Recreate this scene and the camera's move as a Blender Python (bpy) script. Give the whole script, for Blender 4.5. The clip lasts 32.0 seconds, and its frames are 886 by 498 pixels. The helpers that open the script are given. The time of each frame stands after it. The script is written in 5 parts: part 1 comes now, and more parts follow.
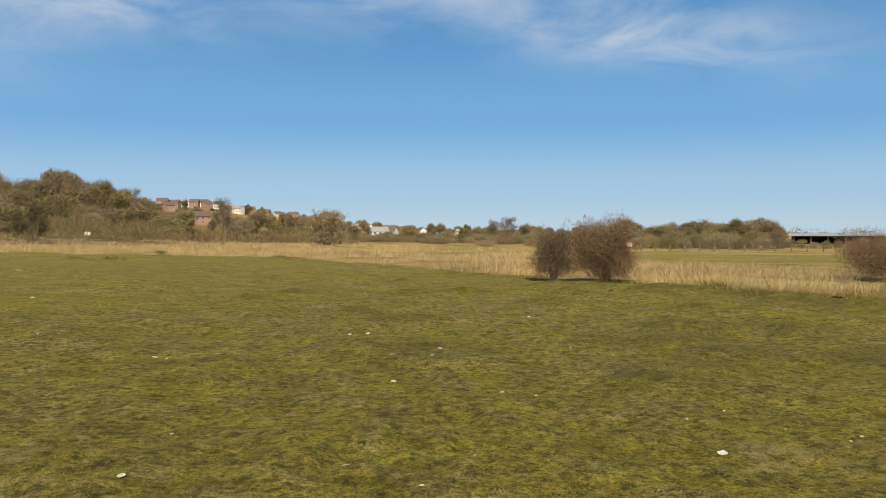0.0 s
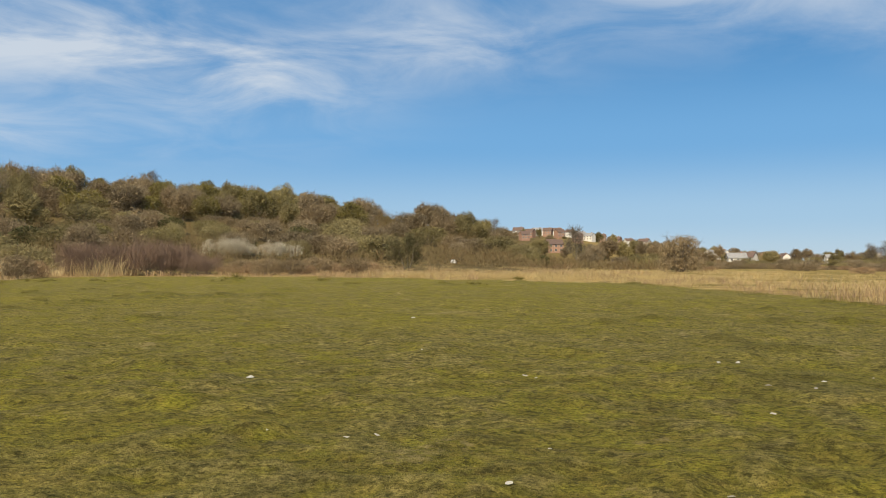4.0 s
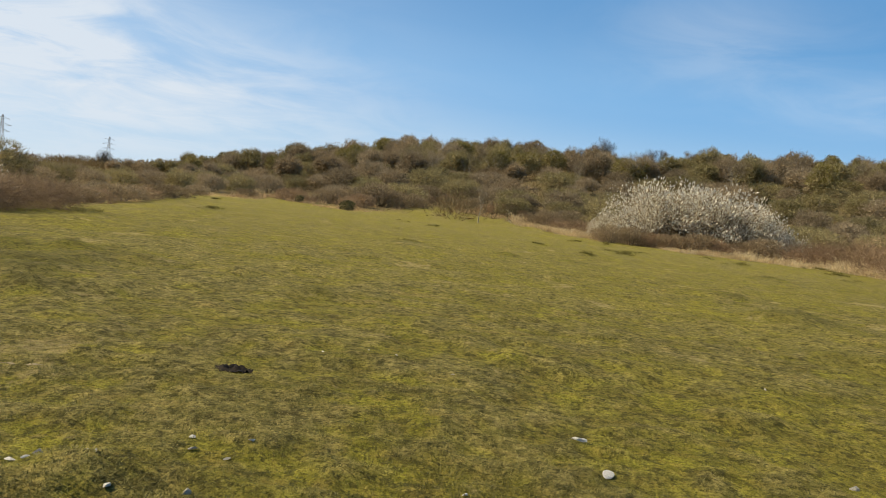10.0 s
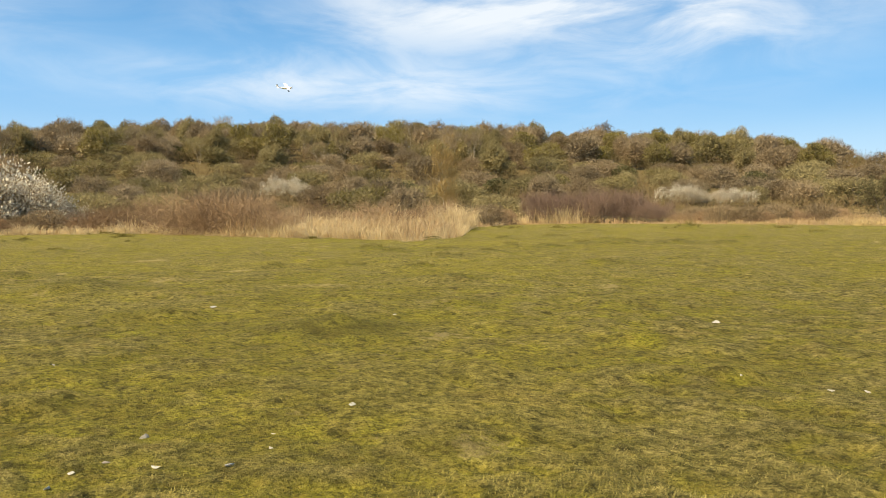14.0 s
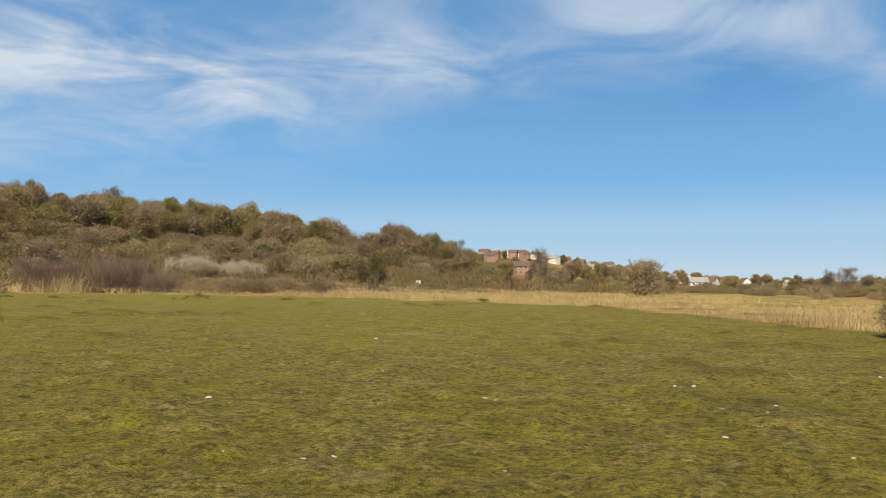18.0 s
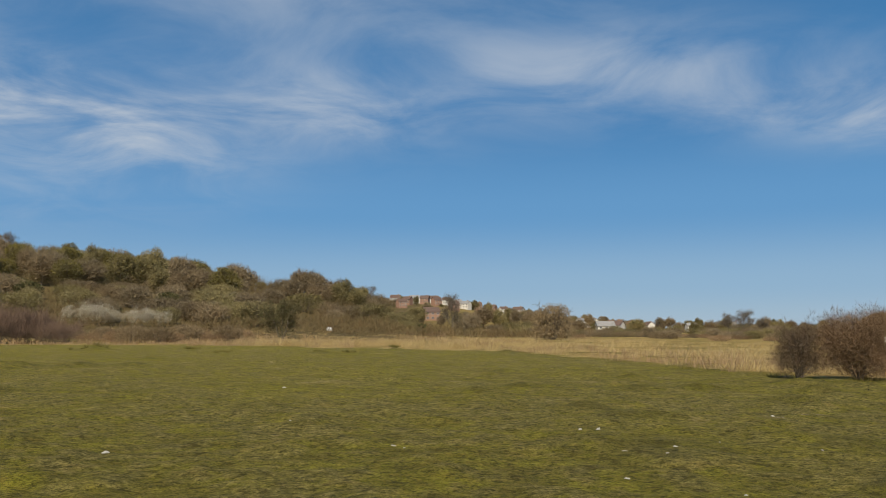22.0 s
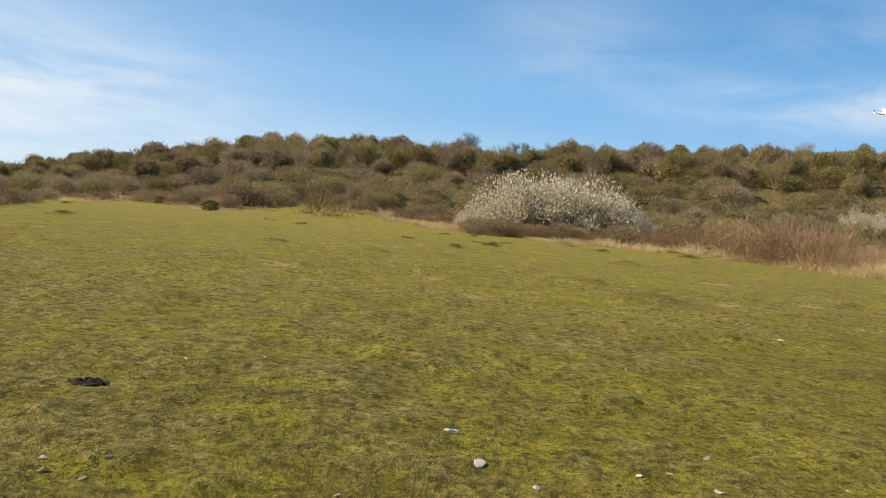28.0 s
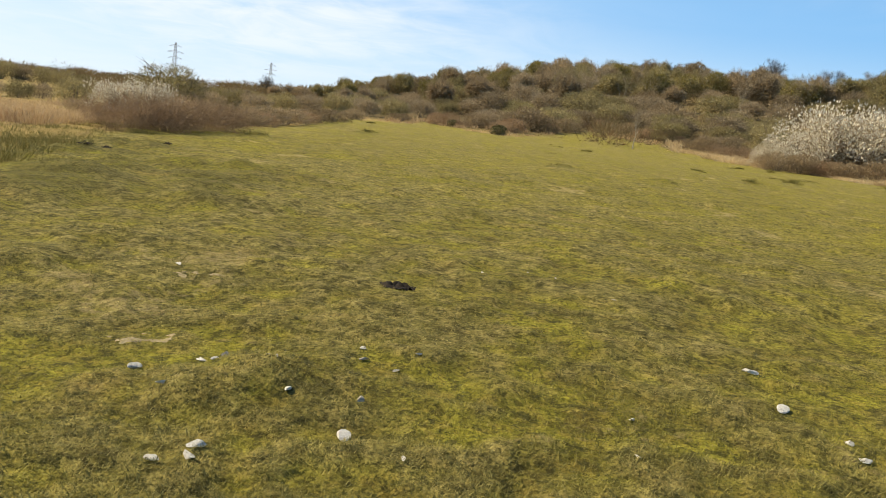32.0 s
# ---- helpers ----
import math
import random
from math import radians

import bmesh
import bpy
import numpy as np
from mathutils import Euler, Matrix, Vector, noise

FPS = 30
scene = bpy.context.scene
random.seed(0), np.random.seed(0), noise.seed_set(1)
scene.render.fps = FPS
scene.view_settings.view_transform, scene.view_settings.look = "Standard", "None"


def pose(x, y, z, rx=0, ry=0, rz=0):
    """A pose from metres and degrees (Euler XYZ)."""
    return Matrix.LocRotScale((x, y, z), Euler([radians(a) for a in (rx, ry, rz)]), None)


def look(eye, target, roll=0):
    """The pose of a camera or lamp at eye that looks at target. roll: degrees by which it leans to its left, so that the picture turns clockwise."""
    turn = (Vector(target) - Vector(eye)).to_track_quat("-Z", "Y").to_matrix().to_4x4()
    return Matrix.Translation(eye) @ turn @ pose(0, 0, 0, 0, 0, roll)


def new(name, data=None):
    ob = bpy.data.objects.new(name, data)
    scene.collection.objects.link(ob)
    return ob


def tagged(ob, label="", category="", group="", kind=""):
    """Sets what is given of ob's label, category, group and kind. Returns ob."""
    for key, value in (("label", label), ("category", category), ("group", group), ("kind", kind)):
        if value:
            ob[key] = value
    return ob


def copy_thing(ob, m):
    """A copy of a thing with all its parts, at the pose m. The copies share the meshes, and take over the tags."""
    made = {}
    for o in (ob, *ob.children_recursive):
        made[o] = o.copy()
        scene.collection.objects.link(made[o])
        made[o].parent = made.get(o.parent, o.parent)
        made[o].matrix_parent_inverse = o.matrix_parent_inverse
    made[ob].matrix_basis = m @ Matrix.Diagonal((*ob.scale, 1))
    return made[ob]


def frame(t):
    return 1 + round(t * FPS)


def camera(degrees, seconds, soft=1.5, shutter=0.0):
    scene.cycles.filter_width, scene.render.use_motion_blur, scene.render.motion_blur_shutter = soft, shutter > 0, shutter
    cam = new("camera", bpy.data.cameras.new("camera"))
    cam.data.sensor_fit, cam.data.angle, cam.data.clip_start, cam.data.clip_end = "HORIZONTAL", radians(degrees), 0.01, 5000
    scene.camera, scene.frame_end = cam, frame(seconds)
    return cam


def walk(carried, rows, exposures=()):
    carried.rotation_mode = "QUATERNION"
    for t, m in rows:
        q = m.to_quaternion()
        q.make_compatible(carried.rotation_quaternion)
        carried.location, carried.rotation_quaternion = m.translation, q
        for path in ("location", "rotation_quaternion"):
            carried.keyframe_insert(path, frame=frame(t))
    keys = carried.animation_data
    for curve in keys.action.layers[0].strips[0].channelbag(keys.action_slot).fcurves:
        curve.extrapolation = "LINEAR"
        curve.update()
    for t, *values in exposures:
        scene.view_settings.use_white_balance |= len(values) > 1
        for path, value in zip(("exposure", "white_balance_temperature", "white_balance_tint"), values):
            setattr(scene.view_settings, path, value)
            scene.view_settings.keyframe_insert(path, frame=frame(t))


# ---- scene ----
cam = camera(56.02, 32.0, soft=0.5)
# seconds, place, then yaw, pitch and roll of somebody who stands and turns on the spot
PATH = [
    (0.0, 0.00, 0.00, 1.60, 0.00, -0.99, -0.00),
    (0.5, -0.01, -0.00, 1.60, 0.61, -0.14, -0.80),
    (1.0, -0.01, -0.02, 1.61, 1.05, 0.95, -0.87),
    (1.5, -0.01, -0.02, 1.61, 2.29, 1.73, -1.00),
    (2.0, -0.03, 0.01, 1.59, 4.58, 1.95, -1.27),
    (2.5, -0.05, 0.02, 1.60, 6.87, 1.50, -1.56),
    (4.5, -0.24, -0.06, 1.53, 31.27, 0.52, -0.05),
    (5.0, -0.30, -0.05, 1.52, 39.64, -0.24, -1.75),
    (5.5, -0.34, -0.04, 1.52, 50.45, -0.13, -4.23),
    (6.0, -0.31, -0.13, 1.52, 59.32, 1.06, -4.43),
    (6.5, -0.34, -0.22, 1.52, 69.26, 0.93, -4.62),
    (7.0, -0.33, -0.27, 1.51, 78.52, 0.70, -5.59),
    (7.5, -0.34, -0.30, 1.50, 88.13, 1.06, -8.28),
    (8.0, -0.32, -0.27, 1.50, 95.39, 1.57, -7.76),
    (8.5, -0.32, -0.27, 1.49, 99.52, 1.68, -6.89),
    (9.0, -0.35, -0.29, 1.48, 101.93, -0.17, -6.47),
    (9.5, -0.37, -0.30, 1.48, 102.26, -1.67, -6.51),
    (10.0, -0.39, -0.30, 1.47, 100.67, -2.65, -6.55),
    (10.5, -0.41, -0.29, 1.47, 96.43, -3.56, -5.61),
    (11.0, -0.40, -0.28, 1.48, 91.66, -3.33, -5.49),
    (11.5, -0.40, -0.24, 1.49, 84.32, -2.97, -4.20),
    (12.0, -0.39, -0.23, 1.49, 77.34, -2.26, -3.64),
    (12.5, -0.40, -0.21, 1.48, 71.34, -1.83, -2.96),
    (13.0, -0.35, -0.17, 1.49, 63.33, -1.21, -0.54),
    (13.5, -0.35, -0.16, 1.49, 57.40, -1.16, 0.46),
    (14.0, -0.34, -0.14, 1.49, 54.03, -2.41, 0.65),
    (14.5, -0.31, -0.11, 1.49, 48.73, -3.22, 1.31),
    (15.0, -0.27, -0.10, 1.50, 42.37, -3.31, 2.18),
    (15.5, -0.24, -0.08, 1.51, 35.39, -2.29, 1.64),
    (17.5, -0.11, -0.09, 1.57, 21.41, 1.57, -0.21),
    (18.0, -0.10, -0.10, 1.57, 21.39, 2.36, -0.46),
    (18.5, -0.08, -0.12, 1.57, 21.24, 2.58, -0.47),
    (19.0, -0.08, -0.12, 1.58, 19.37, 4.06, -1.07),
    (19.5, -0.07, -0.13, 1.59, 17.89, 4.21, -1.24),
    (20.0, -0.05, -0.16, 1.60, 16.11, 4.70, -1.42),
    (20.5, -0.02, -0.17, 1.59, 14.66, 4.77, -0.92),
    (21.0, -0.01, -0.18, 1.59, 14.23, 5.30, -0.50),
    (21.5, -0.01, -0.18, 1.59, 13.94, 5.57, -0.05),
    (22.0, -0.03, -0.16, 1.58, 15.35, 5.53, 0.16),
    (22.5, -0.05, -0.15, 1.58, 17.35, 4.77, 0.18),
    (23.0, -0.11, -0.11, 1.56, 22.02, 3.52, -0.34),
    (23.5, -0.17, -0.11, 1.56, 29.04, 3.25, -1.37),
    (24.0, -0.22, -0.12, 1.55, 37.11, 3.24, -3.42),
    (24.5, -0.29, -0.14, 1.53, 46.38, 2.39, -5.48),
    (25.0, -0.31, -0.17, 1.52, 53.55, 1.74, -6.48),
    (25.5, -0.34, -0.20, 1.50, 62.00, 0.19, -6.87),
    (26.0, -0.40, -0.23, 1.49, 69.96, -1.11, -7.57),
    (26.5, -0.41, -0.25, 1.48, 76.26, -1.63, -7.40),
    (28.5, -0.43, -0.28, 1.47, 95.27, -2.55, -3.98),
    (29.0, -0.45, -0.29, 1.46, 98.02, -3.45, -3.48),
    (29.5, -0.45, -0.29, 1.45, 100.04, -4.47, -3.26),
    (30.0, -0.45, -0.30, 1.45, 101.12, -5.35, -3.93),
    (30.5, -0.45, -0.37, 1.44, 105.15, -6.67, -6.03),
    (31.0, -0.44, -0.41, 1.43, 110.27, -7.72, -7.63),
    (31.5, -0.42, -0.41, 1.43, 111.15, -8.17, -6.94),
    (32.0, -0.42, -0.41, 1.42, 111.02, -8.95, -6.71),
]
# seconds, stops, kelvin and tint
EXPOSURES = [(0.0, -0.02, 6500, 10), (2.5, -0.03, 6450, 10), (5.0, -0.03, 6350, 10), (6.0, 0.17, 6500, 10), (7.0, 0.20, 6500, 10), (9.0, 0.10, 6400, 10), (11.0, 0.27, 6600, 10), (13.0, 0.50, 6900, 10), (15.0, 0.46, 6850, 10), (18.0, 0.08, 6500, 10), (20.0, -0.16, 6200, 10), (22.0, -0.41, 6150, 10), (23.0, -0.29, 6100, 10), (24.0, -0.28, 6150, 10), (25.0, 0.08, 6400, 10), (26.0, 0.17, 6500, 10), (29.0, 0.32, 6550, 10), (30.0, 0.34, 6550, 10), (32.0, 0.44, 6550, 10)]
walk(cam, [(t, pose(x, y, z, 90 + p, r, w)) for t, x, y, z, w, p, r in PATH], EXPOSURES)

# ---- light ----
SUN_AZ, SUN_EL = 186.0, 42.0


def flat(az, r):
    """x and y of a place at az degrees to the left of straight ahead, r metres away."""
    return -math.sin(radians(az)) * r, math.cos(radians(az)) * r


class Nodes:
    """Short hand for building a node tree."""

    def __init__(self, tree):
        self.tree = tree
        tree.nodes.clear()

    def add(self, kind, **values):
        n = self.tree.nodes.new(kind)
        for key, value in values.items():
            setattr(n, key, value)
        return n

    def put(self, value, socket):
        if hasattr(value, "links"):
            self.tree.links.new(value, socket)
        else:
            socket.default_value = value

    def math(self, op, a, b=0.0, clamp=False):
        n = self.add("ShaderNodeMath", operation=op, use_clamp=clamp)
        self.put(a, n.inputs[0])
        self.put(b, n.inputs[1])
        return n.outputs[0]

    def mix(self, fac, a, b, blend="MIX"):
        n = self.add("ShaderNodeMix", data_type="RGBA", blend_type=blend)
        self.put(fac, n.inputs["Factor"])
        self.put(a if hasattr(a, "links") else (*a, 1), n.inputs[6])
        self.put(b if hasattr(b, "links") else (*b, 1), n.inputs[7])
        return n.outputs[2]

    def noise(self, vector, scale, detail=4.0, rough=0.55, distortion=0.0):
        n = self.add("ShaderNodeTexNoise")
        self.put(vector, n.inputs["Vector"])
        for key, value in (("Scale", scale), ("Detail", detail), ("Roughness", rough), ("Distortion", distortion)):
            n.inputs[key].default_value = value
        return n.outputs["Fac"]

    def ramp(self, value, low, high):
        n = self.add("ShaderNodeMapRange", interpolation_type="SMOOTHSTEP")
        self.put(value, n.inputs["Value"])
        n.inputs["From Min"].default_value, n.inputs["From Max"].default_value = low, high
        return n.outputs["Result"]


world = bpy.data.worlds.new("sky")
scene.world = world
world.use_nodes = True
w = Nodes(world.node_tree)
sky = w.add("ShaderNodeTexSky", sky_type="NISHITA", sun_disc=False, sun_elevation=radians(SUN_EL), sun_rotation=radians(360 - SUN_AZ),
            altitude=50, air_density=1.0, dust_density=0.1, ozone_density=2.5)
coord = w.add("ShaderNodeTexCoord").outputs["Generated"]
sep = w.add("ShaderNodeSeparateXYZ")
w.put(coord, sep.inputs[0])
left = w.math("MULTIPLY", sep.outputs[0], -1.0)
az = w.math("MULTIPLY", w.math("ARCTAN2", left, sep.outputs[1]), 57.2958)
el = w.math("MULTIPLY", w.math("ARCSINE", sep.outputs[2]), 57.2958)
# thin high cloud: streaky noise on a flat layer, thick only in a few banks
high = w.math("ADD", w.math("MAXIMUM", sep.outputs[2], 0.0), 0.12)
layer = w.add("ShaderNodeCombineXYZ")
w.put(w.math("DIVIDE", sep.outputs[0], high), layer.inputs[0])
w.put(w.math("DIVIDE", sep.outputs[1], high), layer.inputs[1])
wisps = w.noise(layer.outputs[0], 1.9, 7.0, 0.58, 0.6)
broad = w.noise(layer.outputs[0], 0.9, 3.0, 0.5, 0.3)
BANKS = ((52, 14, 13, 3.4, -0.05, 1.0), (60, 8.6, 16, 1.7, 0.03, 0.75), (38, 12.5, 9, 3.0, 0.05, 0.9), (24, 15, 9, 2.6, 0.02, 0.8), (4, 17, 16, 3.0, 0.06, 0.75),
         (-14, 13, 9, 1.9, 0.12, 0.9), (126, 7, 17, 5.0, 0.1, 1.1), (150, 14, 22, 10, 0.0, 1.0), (84, 13, 7, 3.0, 0.0, 0.3), (40, 24, 30, 5.0, 0.0, 0.7), (-60, 14, 25, 4.0, 0.0, 0.5))
bank = 0.0
for a0, e0, wide, tall, slope, strength in BANKS:
    u = w.math("DIVIDE", w.math("SUBTRACT", az, a0), wide)
    v = w.math("DIVIDE", w.math("SUBTRACT", w.math("SUBTRACT", el, e0), w.math("MULTIPLY", w.math("SUBTRACT", az, a0), slope)), tall)
    bump = w.math("MULTIPLY", w.math("EXPONENT", w.math("MULTIPLY", w.math("ADD", w.math("MULTIPLY", u, u), w.math("MULTIPLY", v, v)), -1.0)), strength)
    bank = bump if isinstance(bank, float) else w.math("ADD", bank, bump)
cover = w.math("MULTIPLY", bank, w.math("ADD", w.ramp(w.math("ADD", w.math("MULTIPLY", wisps, 0.7), w.math("MULTIPLY", broad, 0.3)), 0.34, 0.66), 0.1))
mask = w.math("MULTIPLY", w.math("MINIMUM", cover, 1.0), 0.85)
# clear spring air: the physical sky, washed towards the pale band over the horizon and the deep blue above it
SHADES = ((0.0, (5.7, 7.8, 9.6)), (3.0, (4.3, 6.9, 9.6)), (8.0, (2.0, 5.1, 9.05)), (15.0, (0.9, 3.5, 7.3)), (30.0, (0.48, 2.25, 5.1)), (90.0, (0.4, 1.3, 3.4)))
air = w.add("ShaderNodeValToRGB")
air.color_ramp.interpolation = "EASE"
while len(air.color_ramp.elements) < len(SHADES):
    air.color_ramp.elements.new(0.5)
for stop, (e0, c0) in zip(air.color_ramp.elements, SHADES):
    stop.position, stop.color = e0 / 90, (*[q / 10 for q in c0], 1)
w.put(w.math("DIVIDE", el, 90.0, True), air.inputs[0])
deep = w.mix(1.0, air.outputs[0], (10, 10, 10), "MULTIPLY")
clear = w.mix(0.85, sky.outputs[0], deep)
# milky air towards the sun
u = w.math("DIVIDE", w.math("SUBTRACT", az, 160.0), 52.0)
milk = w.math("MULTIPLY", w.math("MULTIPLY", w.math("EXPONENT", w.math("MULTIPLY", w.math("MULTIPLY", u, u), -1.0)), w.math("EXPONENT", w.math("DIVIDE", el, -28.0))), 0.62)
clear = w.mix(milk, clear, (9.0, 9.8, 10.6))
glow = w.mix(mask, clear, (8.6, 9.2, 9.8))
back = w.add("ShaderNodeBackground")
w.put(glow, back.inputs["Color"])
back.inputs["Strength"].default_value = 0.08
out = w.add("ShaderNodeOutputWorld")
w.put(back.outputs[0], out.inputs["Surface"])

sun = new("sun", bpy.data.lights.new("sun", "SUN"))
sun.data.energy, sun.data.angle, sun.data.color = 6.6, radians(0.6), (1.0, 0.87, 0.66)
sx, sy = flat(SUN_AZ, 100 * math.cos(radians(SUN_EL)))
sun.matrix_world = look((sx, sy, 100 * math.sin(radians(SUN_EL))), (0, 0, 0))


# ---- materials ----
def material(name, rough=0.9, specular=0.2):
    m = bpy.data.materials.new(name)
    m.use_nodes = True
    n = Nodes(m.node_tree)
    bsdf = n.add("ShaderNodeBsdfPrincipled")
    bsdf.inputs["Roughness"].default_value = rough
    bsdf.inputs["Specular IOR Level"].default_value = specular
    o = n.add("ShaderNodeOutputMaterial")
    n.put(bsdf.outputs[0], o.inputs["Surface"])
    return m, n, bsdf


def position(n):
    return n.add("ShaderNodeNewGeometry").outputs["Position"]


def plant(name, a, b, c, spread=0.5, rough=0.85, through_light=0.0, mesh_grain=0.0, patch=None):
    """Twigs or leaves whose colour runs from a to b from plant to plant and strays to c from twig to twig; patch: a colour that takes over here and there on the ground."""
    m, n, bsdf = material(name, rough, 0.15)
    each = n.add("ShaderNodeObjectInfo").outputs["Random"]
    twig = n.add("ShaderNodeNewGeometry").outputs["Random Per Island"]
    base = n.mix(each, a, b)
    if patch:
        base = n.mix(n.math("MULTIPLY", n.ramp(n.noise(position(n), 0.35, 4, 0.65, 0.6), 0.46, 0.62), 0.75), base, patch)
    col = n.mix(n.math("MULTIPLY", twig, spread), base, c)
    if mesh_grain:
        # fine upright grain of twigs, lighter and darker
        stretch = n.add("ShaderNodeVectorMath", operation="MULTIPLY")
        n.put(n.add("ShaderNodeTexCoord").outputs["Object"], stretch.inputs[0])
        stretch.inputs[1].default_value = (1, 1, 0.2)
        grain = n.noise(stretch.outputs[0], mesh_grain, 4, 0.7, 0.4)
        col = n.mix(1.0, col, n.math("ADD", n.math("MULTIPLY", n.ramp(grain, 0.36, 0.64), 0.6), 0.65), "MULTIPLY")
    n.put(col, bsdf.inputs["Base Color"])
    if through_light:
        thin(n, bsdf, col, through_light)
    return m


def thin(n, bsdf, col, amount):
    """Lets part of the light through, as blades and petals do."""
    t = n.add("ShaderNodeBsdfTranslucent")
    n.put(col, t.inputs["Color"])
    mixer = n.add("ShaderNodeMixShader")
    mixer.inputs[0].default_value = amount
    n.put(bsdf.outputs[0], mixer.inputs[1])
    n.put(t.outputs[0], mixer.inputs[2])
    end = [q for q in n.tree.nodes if q.bl_idname == "ShaderNodeOutputMaterial"][0]
    n.put(mixer.outputs[0], end.inputs["Surface"])


def turf_colour(n):
    """Short grazed turf: yellow-green moss, green blades, tan thatch and worn brown places."""
    p = position(n)
    flatp = n.add("ShaderNodeVectorMath", operation="MULTIPLY")
    n.put(p, flatp.inputs[0])
    flatp.inputs[1].default_value = (1, 1, 0)
    q = flatp.outputs[0]
    large = n.noise(q, 0.13, 4, 0.6)
    middle = n.noise(q, 0.8, 5, 0.68, 0.1)
    small = n.noise(q, 4.5, 5, 0.72, 0.1)
    fine = n.noise(q, 26, 4, 0.72)
    tuft_here = n.add("ShaderNodeAttribute", attribute_name="tuft").outputs["Fac"]
    moss = n.mix(n.ramp(middle, 0.40, 0.60), (0.192, 0.163, 0.028), (0.219, 0.196, 0.021))
    moss = n.mix(n.math("MULTIPLY", n.ramp(small, 0.46, 0.62), 0.65), moss, (0.170, 0.124, 0.023))
    thatch = n.mix(n.ramp(small, 0.40, 0.62), (0.168, 0.139, 0.038), (0.264, 0.214, 0.070))
    thatch = n.mix(n.math("MULTIPLY", n.ramp(middle, 0.52, 0.68), 0.7), thatch, (0.255, 0.178, 0.055))
    col = n.mix(n.math("MULTIPLY", tuft_here, 0.8), moss, thatch)
    col = n.mix(n.math("MULTIPLY", n.ramp(large, 0.46, 0.70), 0.45), col, (0.263, 0.221, 0.027))
    # shadows of little tufts, and gaps in the sward, painted dark into the colour
    speck = n.ramp(n.noise(q, 7.5, 5, 0.74, 0.1), 0.53, 0.60)
    col = n.mix(n.math("MULTIPLY", speck, 0.8), col, (0.067, 0.062, 0.014))
    streak = n.ramp(n.noise(q, 1.9, 5, 0.74, 0.2), 0.55, 0.66)
    col = n.mix(n.math("MULTIPLY", streak, 0.32), col, (0.086, 0.074, 0.016))
    # light and dark patches a hand and a stride wide
    v1 = n.math("ADD", n.math("MULTIPLY", n.ramp(n.noise(q, 9.0, 4, 0.72, 0.1), 0.38, 0.62), 0.66), 0.77)
    v2 = n.math("ADD", n.math("MULTIPLY", n.ramp(n.noise(q, 1.6, 5, 0.70, 0.1), 0.36, 0.64), 0.34), 0.90)
    col = n.mix(1.0, col, n.math("MULTIPLY", v1, v2), "MULTIPLY")
    return p, q, col, fine, small


def turf():
    m, n, bsdf = material("turf", 0.95, 0.1)
    p, q, col, fine, small = turf_colour(n)
    # fine dark gaps: the shade among the blades is put into the colour
    col = n.mix(n.math("MULTIPLY", n.ramp(fine, 0.48, 0.60), 0.6), col, (0.048, 0.042, 0.009))
    # flecks of dark moss and of bumps' shadow, painted into the colour, and bare sandy places
    hollow = n.ramp(n.math("ADD", n.math("MULTIPLY", n.noise(q, 2.6, 5, 0.70, 0.2), 0.8), n.math("MULTIPLY", n.noise(q, 11, 3, 0.6), 0.2)), 0.55, 0.61)
    col = n.mix(n.math("MULTIPLY", hollow, 0.5), col, (0.050, 0.040, 0.011))
    bare = n.ramp(n.math("ADD", n.math("MULTIPLY", n.noise(q, 0.55, 5, 0.6, 0.6), 0.7), n.math("MULTIPLY", n.noise(q, 7, 4, 0.65), 0.3)), 0.59, 0.65)
    col = n.mix(n.math("MULTIPLY", bare, 0.6), col, (0.403, 0.308, 0.127))
    rank = n.math("MULTIPLY", n.add("ShaderNodeAttribute", attribute_name="hummock").outputs["Fac"], n.ramp(small, 0.36, 0.60))
    col = n.mix(n.math("MULTIPLY", rank, 0.65), col, (0.082, 0.075, 0.016))
    rough = n.add("ShaderNodeAttribute", attribute_name="cover").outputs["Fac"]
    straw = n.mix(n.ramp(n.noise(q, 0.12, 5, 0.65), 0.38, 0.66), (0.403, 0.284, 0.096), (0.203, 0.162, 0.037))
    straw = n.mix(n.math("MULTIPLY", n.ramp(n.noise(q, 1.1, 5, 0.7), 0.4, 0.7), 0.6), straw, (0.096, 0.063, 0.027))
    litter = n.mix(n.ramp(n.noise(q, 0.4, 5, 0.65), 0.35, 0.65), (0.106, 0.077, 0.034), (0.144, 0.108, 0.041))
    straw = n.mix(n.add("ShaderNodeAttribute", attribute_name="wooded").outputs["Fac"], straw, litter)
    col = n.mix(rough, col, straw)
    n.put(col, bsdf.inputs["Base Color"])
    bump = n.add("ShaderNodeBump")
    bump.inputs["Strength"].default_value, bump.inputs["Distance"].default_value = 1.0, 0.09
    n.put(n.math("ADD", n.math("MULTIPLY", n.noise(q, 22, 5, 0.75), 0.8), n.math("MULTIPLY", n.noise(q, 3.5, 4, 0.65), 0.8)), bump.inputs["Height"])
    n.put(bump.outputs[0], bsdf.inputs["Normal"])
    return m


